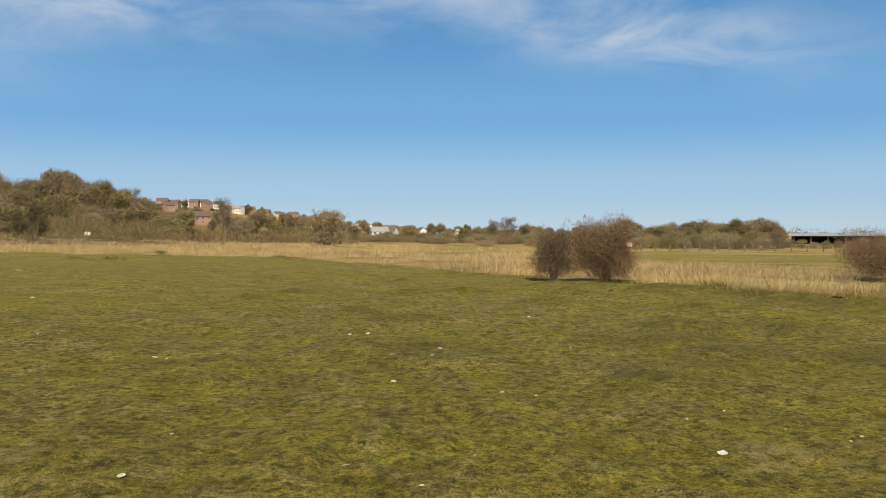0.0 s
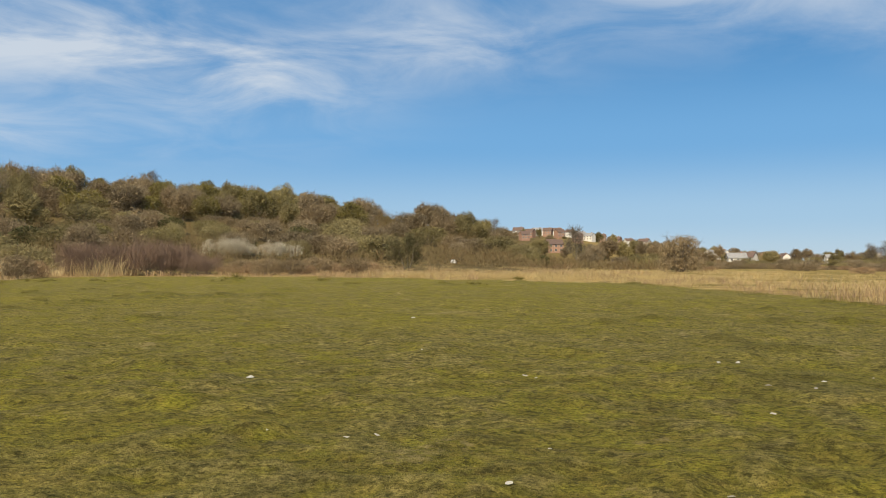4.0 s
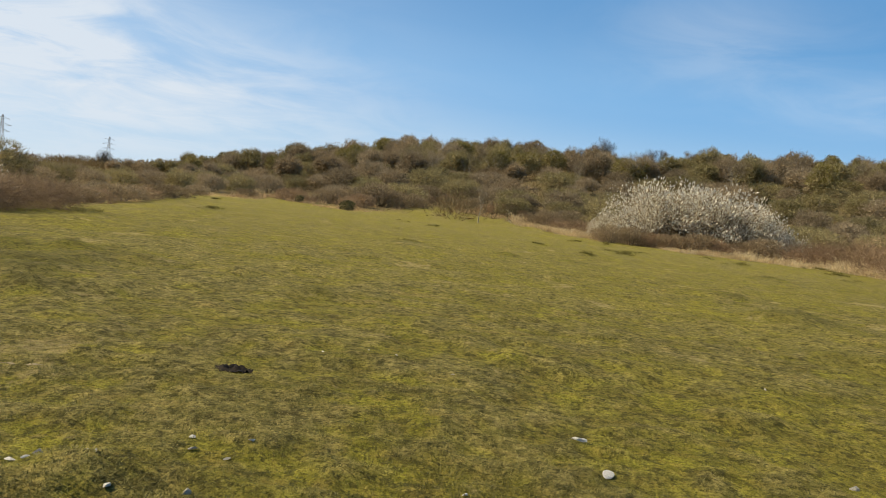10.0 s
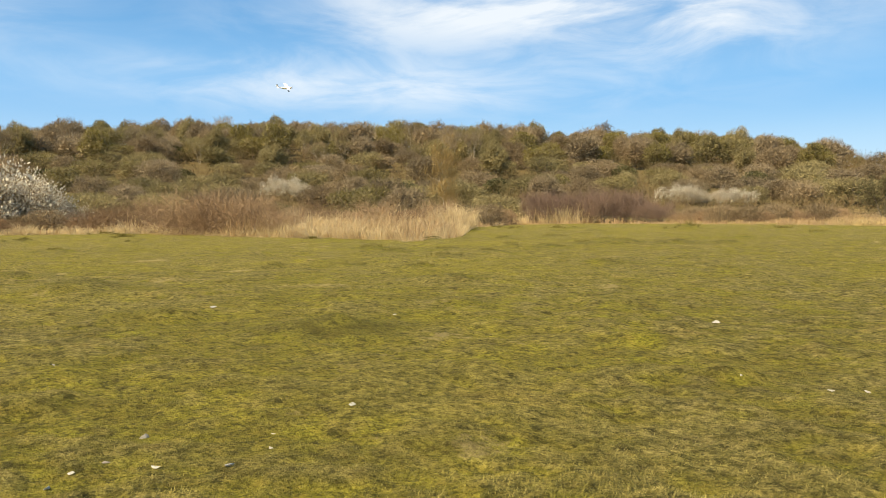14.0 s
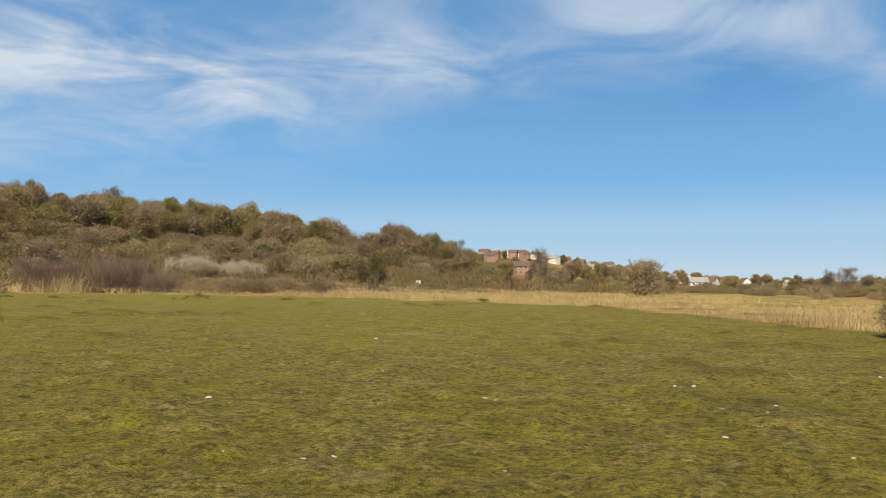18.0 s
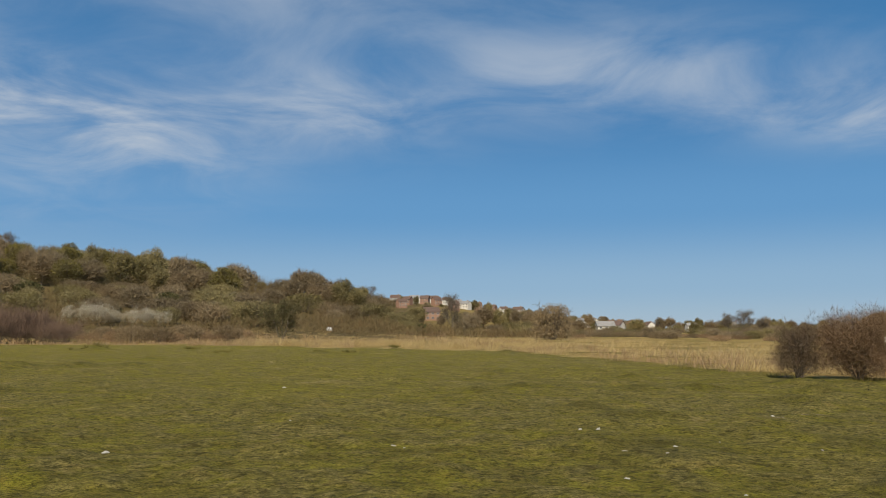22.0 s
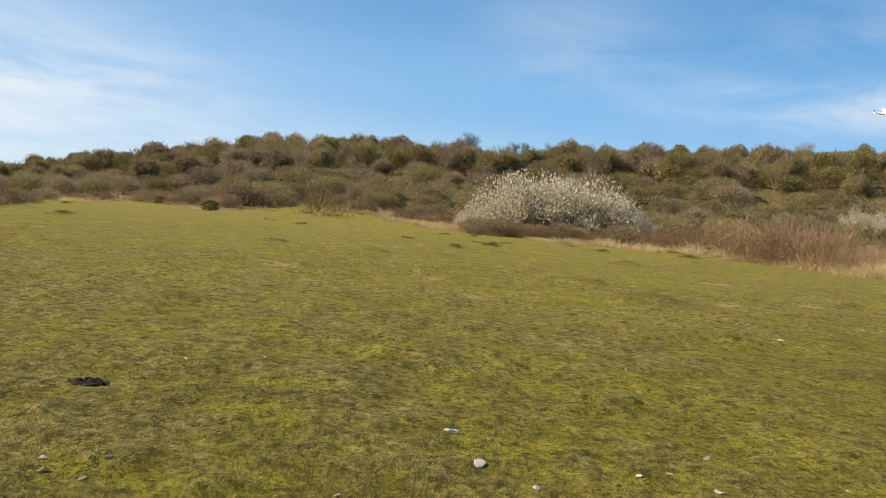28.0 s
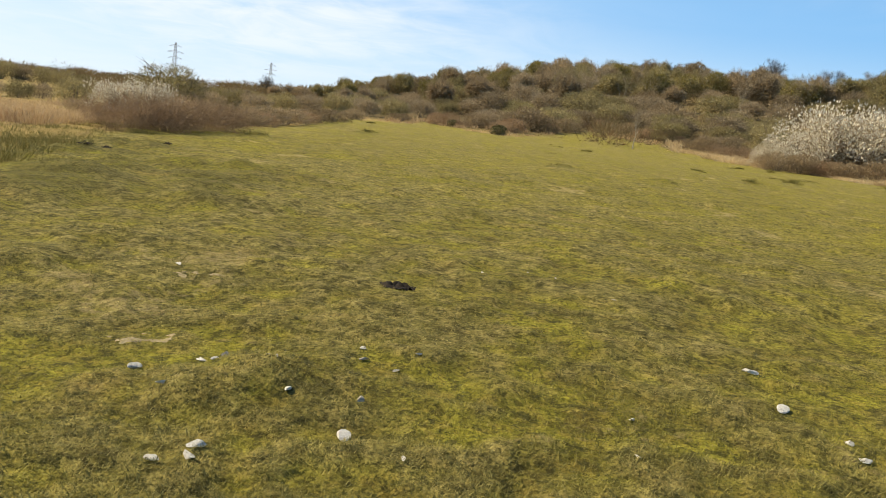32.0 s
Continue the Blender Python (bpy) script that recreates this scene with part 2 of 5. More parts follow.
def blades():
    m, n, bsdf = material("grass_blades", 0.75, 0.2)
    p, q, col, fine, small = turf_colour(n)
    island = n.add("ShaderNodeNewGeometry").outputs["Random Per Island"]
    col = n.mix(n.math("MULTIPLY", n.ramp(island, 0.6, 1.0), 0.5), col, (0.297, 0.261, 0.080))
    col = n.mix(n.math("MULTIPLY", n.ramp(island, 0.4, 0.0), 0.75), col, (0.057, 0.058, 0.010))
    n.put(col, bsdf.inputs["Base Color"])
    thin(n, bsdf, col, 0.2)
    return m


def simple(name, a, b, scale=3.0, rough=0.9, bump=0.0, specular=0.2):
    m, n, bsdf = material(name, rough, specular)
    p = n.add("ShaderNodeTexCoord").outputs["Object"]
    f = n.noise(p, scale, 5, 0.6)
    n.put(n.mix(n.ramp(f, 0.3, 0.7), a, b), bsdf.inputs["Base Color"])
    if bump:
        b_ = n.add("ShaderNodeBump")
        b_.inputs["Strength"].default_value, b_.inputs["Distance"].default_value = 0.6, bump
        n.put(n.noise(p, scale * 5, 4, 0.6), b_.inputs["Height"])
        n.put(b_.outputs[0], bsdf.inputs["Normal"])
    return m


TURF, BLADES = turf(), blades()
BARK = simple("bark", (0.09, 0.074, 0.055), (0.20, 0.17, 0.13), 2.0)
PALE_BARK = simple("pale_bark", (0.30, 0.25, 0.17), (0.42, 0.37, 0.28), 2.0)
TWIG_OLIVE = plant("olive_twigs", (0.160, 0.134, 0.056), (0.330, 0.272, 0.124), (0.430, 0.360, 0.180), 0.30, 0.85, 0.32, 3.0)
TWIG_GREY = plant("grey_twigs", (0.169, 0.128, 0.072), (0.345, 0.268, 0.160), (0.450, 0.365, 0.235), 0.30, 0.85, 0.32, 3.0)
TWIG_DARK = plant("dark_twigs", (0.105, 0.072, 0.044), (0.105, 0.072, 0.044), (0.22, 0.16, 0.10), 0.4, 0.85, 0.1)
TWIG_BARE = plant("bare_twigs", (0.090, 0.074, 0.054), (0.130, 0.108, 0.080), (0.24, 0.20, 0.15), 0.3)
TWIG_BROWN = plant("brown_twigs", (0.190, 0.138, 0.074), (0.338, 0.254, 0.143), (0.440, 0.345, 0.215), 0.30, 0.85, 0.32, 4.0)
TWIG_WILLOW = plant("willow_twigs", (0.150, 0.094, 0.050), (0.185, 0.118, 0.064), (0.32, 0.22, 0.13), 0.4, 0.85, 0.15)
TWIG_PURPLE = plant("purple_twigs", (0.170, 0.112, 0.080), (0.215, 0.145, 0.102), (0.34, 0.25, 0.18), 0.25, 0.85, 0.2)
TWIG_RUST = plant("rust_canes", (0.275, 0.178, 0.095), (0.345, 0.235, 0.128), (0.48, 0.36, 0.22), 0.25, 0.85, 0.2)
TWIG_GOLD = plant("golden_twigs", (0.27, 0.185, 0.068), (0.27, 0.185, 0.068), (0.40, 0.30, 0.13), 0.16, 0.85, 0.2)
LEAF_GREEN = plant("young_leaves", (0.141, 0.122, 0.028), (0.220, 0.182, 0.040), (0.305, 0.249, 0.067), 0.3, 0.85, 0.25)
LEAF_DARK = plant("evergreen_leaves", (0.058, 0.057, 0.022), (0.080, 0.078, 0.030), (0.130, 0.125, 0.052))
TWIG_THORN = plant("thorn_twigs", (0.075, 0.062, 0.030), (0.075, 0.062, 0.030), (0.14, 0.115, 0.06))
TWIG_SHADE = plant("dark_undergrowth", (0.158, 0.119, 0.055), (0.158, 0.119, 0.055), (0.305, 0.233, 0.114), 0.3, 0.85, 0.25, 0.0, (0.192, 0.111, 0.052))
TUSSOCK = plant("dark_tussock", (0.113, 0.104, 0.023), (0.136, 0.117, 0.027), (0.294, 0.244, 0.076), 0.6, 0.85, 0.15)
PETAL = plant("blossom", (0.56, 0.50, 0.36), (0.62, 0.56, 0.42), (0.78, 0.73, 0.60), 0.6, 0.85, 0.3)
STRAW = plant("dry_straw", (0.52, 0.385, 0.165), (0.57, 0.425, 0.185), (0.66, 0.52, 0.26), 0.6, 0.85, 0.35, 0.0, (0.27, 0.185, 0.085))
PALE_STRAW = plant("bleached_straw", (0.56, 0.42, 0.205), (0.60, 0.46, 0.23), (0.69, 0.57, 0.35), 0.6, 0.85, 0.35, 0.0, (0.30, 0.19, 0.09))
RUSTY_STRAW = plant("rusty_straw", (0.42, 0.285, 0.135), (0.47, 0.325, 0.155), (0.56, 0.43, 0.25), 0.6, 0.85, 0.35, 0.0, (0.25, 0.15, 0.075))
FLINT = simple("flint", (0.44, 0.40, 0.32), (0.72, 0.68, 0.58), 14.0, 0.75, 0.01)
GREY_FLINT = simple("grey_flint", (0.26, 0.225, 0.17), (0.46, 0.42, 0.33), 14.0, 0.75, 0.01)
SAND = simple("bare_sand", (0.19, 0.150, 0.070), (0.33, 0.26, 0.14), 9.0, 0.95, 0.01)
# near-black so that it also paints the shade inside holes
SOIL_AND_HOLE_SHADE = simple("soil", (0.010, 0.008, 0.006), (0.032, 0.023, 0.014), 20.0, 0.95, 0.01)
WOOD = simple("weathered_wood", (0.12, 0.095, 0.07), (0.21, 0.175, 0.13), 5.0)
BRICK = simple("brick", (0.28, 0.165, 0.11), (0.35, 0.215, 0.15), 1.5)
RENDER_WALL = simple("white_wall", (0.58, 0.54, 0.47), (0.70, 0.67, 0.61), 0.6)
TILE = simple("roof_tile", (0.11, 0.075, 0.06), (0.17, 0.115, 0.09), 1.2)
SLATE = simple("slate", (0.22, 0.21, 0.20), (0.33, 0.32, 0.30), 1.2, 0.6)
SHEET = simple("roof_sheet", (0.26, 0.255, 0.25), (0.36, 0.355, 0.35), 0.3, 0.5)
DARK = simple("dark_boards", (0.028, 0.024, 0.020), (0.055, 0.046, 0.038), 0.8)
GLASS = simple("window_pane", (0.05, 0.06, 0.07), (0.08, 0.09, 0.10), 1.0, 0.1, 0, 0.5)
STEEL = simple("galvanised_steel", (0.30, 0.31, 0.32), (0.38, 0.39, 0.40), 1.0, 0.55)
FOAM_WHITE = simple("white_foam", (0.80, 0.80, 0.79), (0.84, 0.84, 0.83), 2.0, 0.5)
BLACK = simple("black_plastic", (0.02, 0.02, 0.022), (0.035, 0.035, 0.037), 4.0, 0.4)


# ---- the land ----
def value_noise(x, y, seed=0):
    xi, yi = np.floor(x).astype(np.int64), np.floor(y).astype(np.int64)
    fx, fy = x - xi, y - yi
    fx, fy = fx * fx * (3 - 2 * fx), fy * fy * (3 - 2 * fy)

    def h(a, b):
        k = (a * 374761393 + b * 668265263 + seed * 974634777) & 0x7FFFFFFF
        k = ((k ^ (k >> 13)) * 1274126177) & 0x7FFFFFFF
        return ((k ^ (k >> 16)) & 0xFFFF) / 65535.0

    return (h(xi, yi) * (1 - fx) + h(xi + 1, yi) * fx) * (1 - fy) + (h(xi, yi + 1) * (1 - fx) + h(xi + 1, yi + 1) * fx) * fy


def tuft(x, y):
    """Where the turf is tussocky (1) and where it is low and mossy (0)."""
    q = 0.24 * value_noise(x * 0.5, y * 0.5, 11) + 0.36 * value_noise(x * 2.0, y * 2.0, 12) + 0.40 * value_noise(x * 5.5, y * 5.5, 13)
    q = np.clip((q - 0.36) / 0.28, 0, 1)
    return q * q * (3 - 2 * q)


# where the mown turf ends: degrees to the left, metres
EDGE_AZ = [-180, -60, -28, -22.7, -17.6, -13, -7, -4.5, 1.3, 7, 12, 18, 23, 28, 34, 39, 44, 48, 52, 53.7, 57, 62.7, 69, 72, 77, 85, 91, 96, 101, 107, 112, 117, 121, 124, 127.5, 131, 133, 135, 138.5, 150, 180]
EDGE_R = [16, 18, 22, 23, 25, 30.5, 31.5, 33, 38, 50, 62, 69, 74, 85, 92, 103, 110, 108, 92, 52, 47, 56, 64, 75, 84, 88, 112, 130, 150, 112, 130, 100, 50, 39, 30, 26, 23, 18, 15, 13, 16]
# height of the hill's brow, by direction
HILL_AZ = [-180, 12, 17, 20, 25, 30, 38, 46, 54, 62, 70, 78, 87, 94, 102, 111, 117, 123, 180]
HILL_Z = [0, 0, 3, 10.8, 18, 18.2, 23.6, 27, 29.7, 31.5, 31, 29, 25.5, 26, 20.8, 12.4, 4, 1.0, 0]
HILL_FOOT, HILL_BROW = 118.0, 360.0
TOWN_AZ = [-180, -30, -8, 0, 5, 10, 16, 22, 30, 180]
TOWN_Z = [0, 0, 0, 0, 1.6, 8, 16.5, 16.5, 9, 0]


def lay_mounds():
    """Low grassy hummocks, thickest towards the edges of the turf: x, y, half width, height."""
    rng = random.Random(61)
    spots = [(44.2, 62, 1.2, 0.34), (42.3, 40, 0.9, 0.2), (39.0, 39.6, 0.9, 0.18), (46.5, 66, 1.0, 0.3), (38.0, 74, 1.1, 0.3), (-1.4, 22.5, 0.6, 0.12), (-7.4, 25.5, 0.7, 0.15), (-9.6, 26.4, 0.6, 0.14), (-14.5, 25.5, 0.8, 0.16), (-16.2, 24.6, 0.7, 0.17), (-18.0, 24.2, 0.8, 0.16),
             (-20.5, 22.8, 0.6, 0.14), (-22.5, 21.2, 0.7, 0.18), (-24.4, 20.6, 0.6, 0.16), (-27.0, 19.6, 0.8, 0.2), (-15.5, 12.6, 0.7, 0.10), (-18.6, 11.8, 0.6, 0.10), (131.5, 14.5, 0.6, 0.15), (128.0, 16.5, 0.6, 0.14), (127.0, 13.0, 0.5, 0.12), (134.5, 13.2, 0.7, 0.2), (124.5, 17.5, 0.5, 0.12), (121.0, 15.5, 0.5, 0.10)]
    for k in range(110):
        az = rng.uniform(-32, 142)
        edge = float(np.interp(az, EDGE_AZ, EDGE_R))
        spots.append((az, 9 + (min(edge, 85) - 10) * rng.random() ** 0.8, rng.uniform(0.35, 0.9), rng.uniform(0.06, 0.15)))
    return [(*flat(az, r), wide, tall * (1 + 0.006 * r)) for az, r, wide, tall in spots]


MOUNDS = lay_mounds()


def ground_z(x, y):
    x, y = np.asarray(x, float), np.asarray(y, float)
    r = np.hypot(x, y)
    a = np.degrees(np.arctan2(-x, y))
    t = np.clip((r - HILL_FOOT) / (HILL_BROW - HILL_FOOT), 0, 1)
    z = np.interp(a, HILL_AZ, HILL_Z) * (t * t * (3 - 2 * t) * 0.45 + t * 0.55)
    t2 = np.clip((r - 230) / 260, 0, 1)
    z = np.maximum(z, np.interp(a, TOWN_AZ, TOWN_Z) * t2 * t2 * (3 - 2 * t2))
    z = z - np.interp(a, [-180, -40, -8, 6, 118, 130, 150, 180], [0.4, 0.8, 0.6, 0, 0, 1.2, 1.2, 0.4]) * np.clip((r - 24) / 70, 0, 1)
    near = np.clip(1 - r / 160, 0, 1)
    z = z + near * (0.10 * (value_noise(x * 0.13, y * 0.13, 1) - 0.5) + 0.06 * (value_noise(x * 0.7, y * 0.7, 2) - 0.5) + 0.026 * tuft(x, y) + 0.10 * np.clip((value_noise(x * 0.8, y * 0.8, 21) * 0.7 + value_noise(x * 1.9, y * 1.9, 22) * 0.3 - 0.60) / 0.3, 0, 1))
    z = z + np.clip(1 - r / 18, 0, 1) * 0.042 * (value_noise(x * 3.3, y * 3.3, 23) - 0.5) + np.clip(1 - r / 9, 0, 1) * 0.038 * (value_noise(x * 7.5, y * 7.5, 24) - 0.5)
    z = z + np.clip(1 - r / 45, 0, 1) * (0.04 * np.clip((value_noise(x * 1.7, y * 1.7, 25) * 0.6 + value_noise(x * 4.1, y * 4.1, 26) * 0.4 - 0.62) / 0.2, 0, 1))
    z = z + mounds_at(x, y)
    z = z + np.clip((r - 120) / 100, 0, 1) * 1.2 * (value_noise(x * 0.03, y * 0.03, 4) - 0.5)
    return z


def mounds_at(x, y, reach=1.0):
    """How far a place lies up a grassy ant-hill, from 0 to 1."""
    top = np.zeros(np.broadcast(x, y).shape)
    for mx, my, wide, tall in MOUNDS:
        q = ((x - mx) ** 2 + (y - my) ** 2) / (wide * reach) ** 2
        top = np.maximum(top, np.exp(-q) * tall)
    return top


def gz(x, y):
    return float(ground_z(x, y))


def mesh_object(name, verts, faces, mat, parent=None, label="", smooth=False, normals=None):
    me = bpy.data.meshes.new(name)
    verts, faces = np.asarray(verts, np.float32), np.asarray(faces, np.int32)
    n = faces.shape[1]
    me.vertices.add(len(verts))
    me.vertices.foreach_set("co", verts.ravel())
    me.loops.add(faces.size)
    me.loops.foreach_set("vertex_index", faces.ravel())
    me.polygons.add(len(faces))
    me.polygons.foreach_set("loop_start", np.arange(0, faces.size, n, dtype=np.int32))
    me.polygons.foreach_set("loop_total", np.full(len(faces), n, np.int32))
    me.polygons.foreach_set("use_smooth", np.full(len(faces), smooth))
    me.update(calc_edges=True)
    if normals is not None:
        me.attributes.new("custom_normal", "FLOAT_VECTOR", "POINT").data.foreach_set("vector", np.asarray(normals, np.float32).ravel())
        me.update()
    me.materials.append(mat)
    ob = new(name, me)
    if parent:
        ob.parent = parent
    if label:
        ob["label"] = label
    return ob


def part(name, bm, mat, parent=None, label="", smooth=False):
    me = bpy.data.meshes.new(name)
    bm.to_mesh(me)
    bm.free()
    for f in me.polygons:
        f.use_smooth = smooth
    me.materials.append(mat)
    ob = new(name, me)
    if parent:
        ob.parent = parent
    if label:
        ob["label"] = label
    return ob


def make_ground():
    rings = [0.0, 0.3]
    while rings[-1] < 4600:
        rings.append(rings[-1] * (1.017 if rings[-1] < 45 else 1.05) + 0.012)
    rings = np.array(rings)
    spokes = np.radians(np.concatenate([np.arange(-36, 147, 0.4), np.arange(147, 324, 3.0)]))
    R, A = np.meshgrid(rings, spokes, indexing="ij")
    X, Y = -np.sin(A) * R, np.cos(A) * R
    Z = ground_z(X, Y)
    V = np.stack([X, Y, Z], -1).reshape(-1, 3)
    n, k = len(rings), len(spokes)
    i, j = np.meshgrid(np.arange(n - 1), np.arange(k), indexing="ij")
    a, b, c, d = i * k + j, i * k + (j + 1) % k, (i + 1) * k + (j + 1) % k, (i + 1) * k + j
    F = np.stack([a, b, c, d], -1).reshape(-1, 4)
    ob = mesh_object("ground", V, F, TURF, smooth=True)
    way = np.degrees(np.arctan2(-X, Y))
    cover = ob.data.attributes.new("cover", "FLOAT", "POINT")
    wobble = 4 * (value_noise(X * 0.2, Y * 0.2, 7) - 0.5) + 2 * (value_noise(X * 0.9, Y * 0.9, 8) - 0.5)
    beyond = R - np.interp(way, EDGE_AZ, EDGE_R) + wobble * np.clip(R / 60, 0.2, 1)
    rank = np.clip(beyond / 2.0, 0, 1)
    # a second green meadow beyond the strip of dead grass
    meadow = np.clip((R - 60 + wobble * 3) / 8, 0, 1) * np.clip((104 - R + wobble * 2) / 5, 0, 1) * np.clip((-9 - way) / 2, 0, 1)
    cover.data.foreach_set("value", (rank * (1 - 0.6 * meadow)).astype(np.float32).ravel())
    clumps = ob.data.attributes.new("tuft", "FLOAT", "POINT")
    clumps.data.foreach_set("value", tuft(X, Y).astype(np.float32).ravel())
    hummock = ob.data.attributes.new("hummock", "FLOAT", "POINT")
    hummock.data.foreach_set("value", np.clip(mounds_at(X, Y, 1.1) / 0.1, 0, 1).astype(np.float32).ravel())
    wooded = ob.data.attributes.new("wooded", "FLOAT", "POINT")
    hill = np.interp(way, HILL_AZ, HILL_Z)
    wooded.data.foreach_set("value", (np.clip((R - 118) / 12, 0, 1) * np.clip(hill / 4, 0, 1)).astype(np.float32).ravel())
    tagged(ob, "grazed mossy turf field rolling out to scrub and hill", "ground", kind="structure")


make_ground()

# ---- plants: shapes made once, then set out ----
def tube(path, radii, sides=5):
    """A tapered limb along a path of points."""
    path = [Vector(p) for p in path]
    V, F = [], []
    for i, p in enumerate(path):
        d = (path[min(i + 1, len(path) - 1)] - path[max(i - 1, 0)]).normalized()
        u = d.orthogonal().normalized()
        v = d.cross(u)
        for k in range(sides):
            a = 2 * math.pi * k / sides
            V.append(p + (u * math.cos(a) + v * math.sin(a)) * radii[i])
    for i in range(len(path) - 1):
        for k in range(sides):
            a, b = i * sides + k, i * sides + (k + 1) % sides
            F.append((a, b, b + sides, a + sides))
    return V, F


def limbs(rng, height, spread, stems, trunk_part, thick, per_stem=5):
    """Trunk or stems with limbs; returns one mesh's verts and faces and the ends of the limbs."""
    V, F, ends = [], [], []

    def put(path, radii, sides=5):
        v, f = tube(path, radii, sides)
        o = len(V)
        V.extend(v)
        F.extend([tuple(q + o for q in g) for g in f])

    for s in range(stems):
        a = 2 * math.pi * (s + rng.random()) / stems
        lean = spread * (0.15 + 0.5 * rng.random()) if stems > 1 else spread * 0.08
        top = Vector((math.cos(a) * lean, math.sin(a) * lean, height * (0.62 + 0.2 * rng.random())))
        base = Vector((math.cos(a) * 0.06 * spread, math.sin(a) * 0.06 * spread, -0.15)) if stems > 1 else Vector((0, 0, -0.2))
        path = [base + (top - base) * t + Vector((rng.uniform(-1, 1), rng.uniform(-1, 1), 0)) * 0.035 * height * t for t in (0, 0.25, 0.5, 0.75, 1)]
        put(path, [thick * (1 - 0.8 * t) for t in (0, 0.25, 0.5, 0.75, 1)], 5 if stems == 1 else 4)
        ends.append(path[-1])
        for b in range(per_stem):
            t = trunk_part + (1 - trunk_part) * (b + rng.random()) / per_stem
            i = min(int(t * 4), 3)
            root = path[i].lerp(path[i + 1], t * 4 - i)
            d = a + rng.uniform(-1.2, 1.2) if stems > 1 else 2 * math.pi * (b * 0.382 + 0.1 * rng.random())
            reach = spread * (0.45 + 0.5 * rng.random()) * (1.15 - 0.5 * t)
            tip = root + Vector((math.cos(d) * reach, math.sin(d) * reach, height * (0.10 + 0.22 * rng.random())))
            mid = root.lerp(tip, 0.5) + Vector((rng.uniform(-1, 1), rng.uniform(-1, 1), rng.uniform(-0.2, 0.8))) * 0.05 * height
            put([root, mid, tip], [thick * 0.42, thick * 0.26, thick * 0.07], 3)
            ends.append(tip)
            for q in range(2):
                tip2 = mid.lerp(tip, 0.5) + Vector((rng.uniform(-1, 1), rng.uniform(-1, 1), rng.uniform(0.2, 1))) * 0.16 * height
                put([mid, tip2], [thick * 0.2, thick * 0.05], 3)
                ends.append(tip2)
    return V, F, ends


def sprays(rng, centres, sizes, count, length, width, up=0.5, shape=3, droop=0.0, heart=None):
    """Many thin twigs (or leaf blades) that fan out of the given clumps."""
    g = np.random.default_rng(rng.randrange(1 << 30))
    centres, sizes = np.asarray(centres, float), np.asarray(sizes, float)
    which = g.choice(len(centres), count, p=sizes.prod(1) ** 0.7 / (sizes.prod(1) ** 0.7).sum())
    d = g.normal(size=(count, 3))
    d /= np.linalg.norm(d, axis=1)[:, None]
    rad = g.random(count) ** 0.45
    p = centres[which] + d * rad[:, None] * sizes[which]
    way = d * 0.8 + g.normal(size=(count, 3)) * 0.45 + np.array([0, 0, up])
    way /= np.linalg.norm(way, axis=1)[:, None]
    side = np.cross(way, g.normal(size=(count, 3)))
    side /= np.linalg.norm(side, axis=1)[:, None] + 1e-9
    ln = length * (0.5 + g.random(count))[:, None]
    wd = width * (0.6 + 0.8 * g.random(count))[:, None]
    a, b, tip = p - side * wd / 2, p + side * wd / 2, p + way * ln - np.array([0, 0, droop]) * ln
    # shade each twig by the side of its clump and crown that it grows on
    heart = np.asarray(heart, float) if heart is not None else centres[which]
    away = p - heart
    away /= np.linalg.norm(away, axis=1)[:, None] + 1e-9
    N = d * 0.35 + away * 1.0 + np.array([0, 0, 0.06]) + g.normal(size=(count, 3)) * 0.2
    N /= np.linalg.norm(N, axis=1)[:, None]
    turned = (np.cross(b - a, tip - a) * N).sum(1) < 0
    a[turned], b[turned] = b[turned].copy(), a[turned].copy()
    if shape == 3:
        V = np.stack([a, b, tip], 1).reshape(-1, 3)
        return V, np.arange(count * 3).reshape(-1, 3), np.repeat(N, 3, axis=0)
    mid, half = p + way * ln / 2, (b - a) / 2
    V = np.stack([p, mid + half, tip, mid - half], 1).reshape(-1, 3)
    return V, np.arange(count * 4).reshape(-1, 4), np.repeat(N, 4, axis=0)


def clumps_for(rng, ends, height, spread, low, lump, extra):
    """Crown clumps at the ends of limbs and scattered through an uneven dome."""
    C = [tuple(e) for e in ends]
    for k in range(extra):
        a, q, h = rng.uniform(0, 2 * math.pi), math.sqrt(rng.random()), rng.random()
        z = height * (low + (0.97 - low) * h)
        dome = math.sqrt(max(0.05, 1 - ((z / height - low * 0.6) / (1.0 - low * 0.6)) ** 2))
        C.append((math.cos(a) * q * spread * dome, math.sin(a) * q * spread * dome, z * (0.9 + 0.1 * rng.random())))
    S = [(lump * spread * rng.uniform(0.7, 1.3), lump * spread * rng.uniform(0.7, 1.3), lump * height * rng.uniform(0.5, 0.9)) for c in C]
    C = [(x, y, max(z, s[2] * 0.6)) for (x, y, z), s in zip(C, S)]
    return C, S


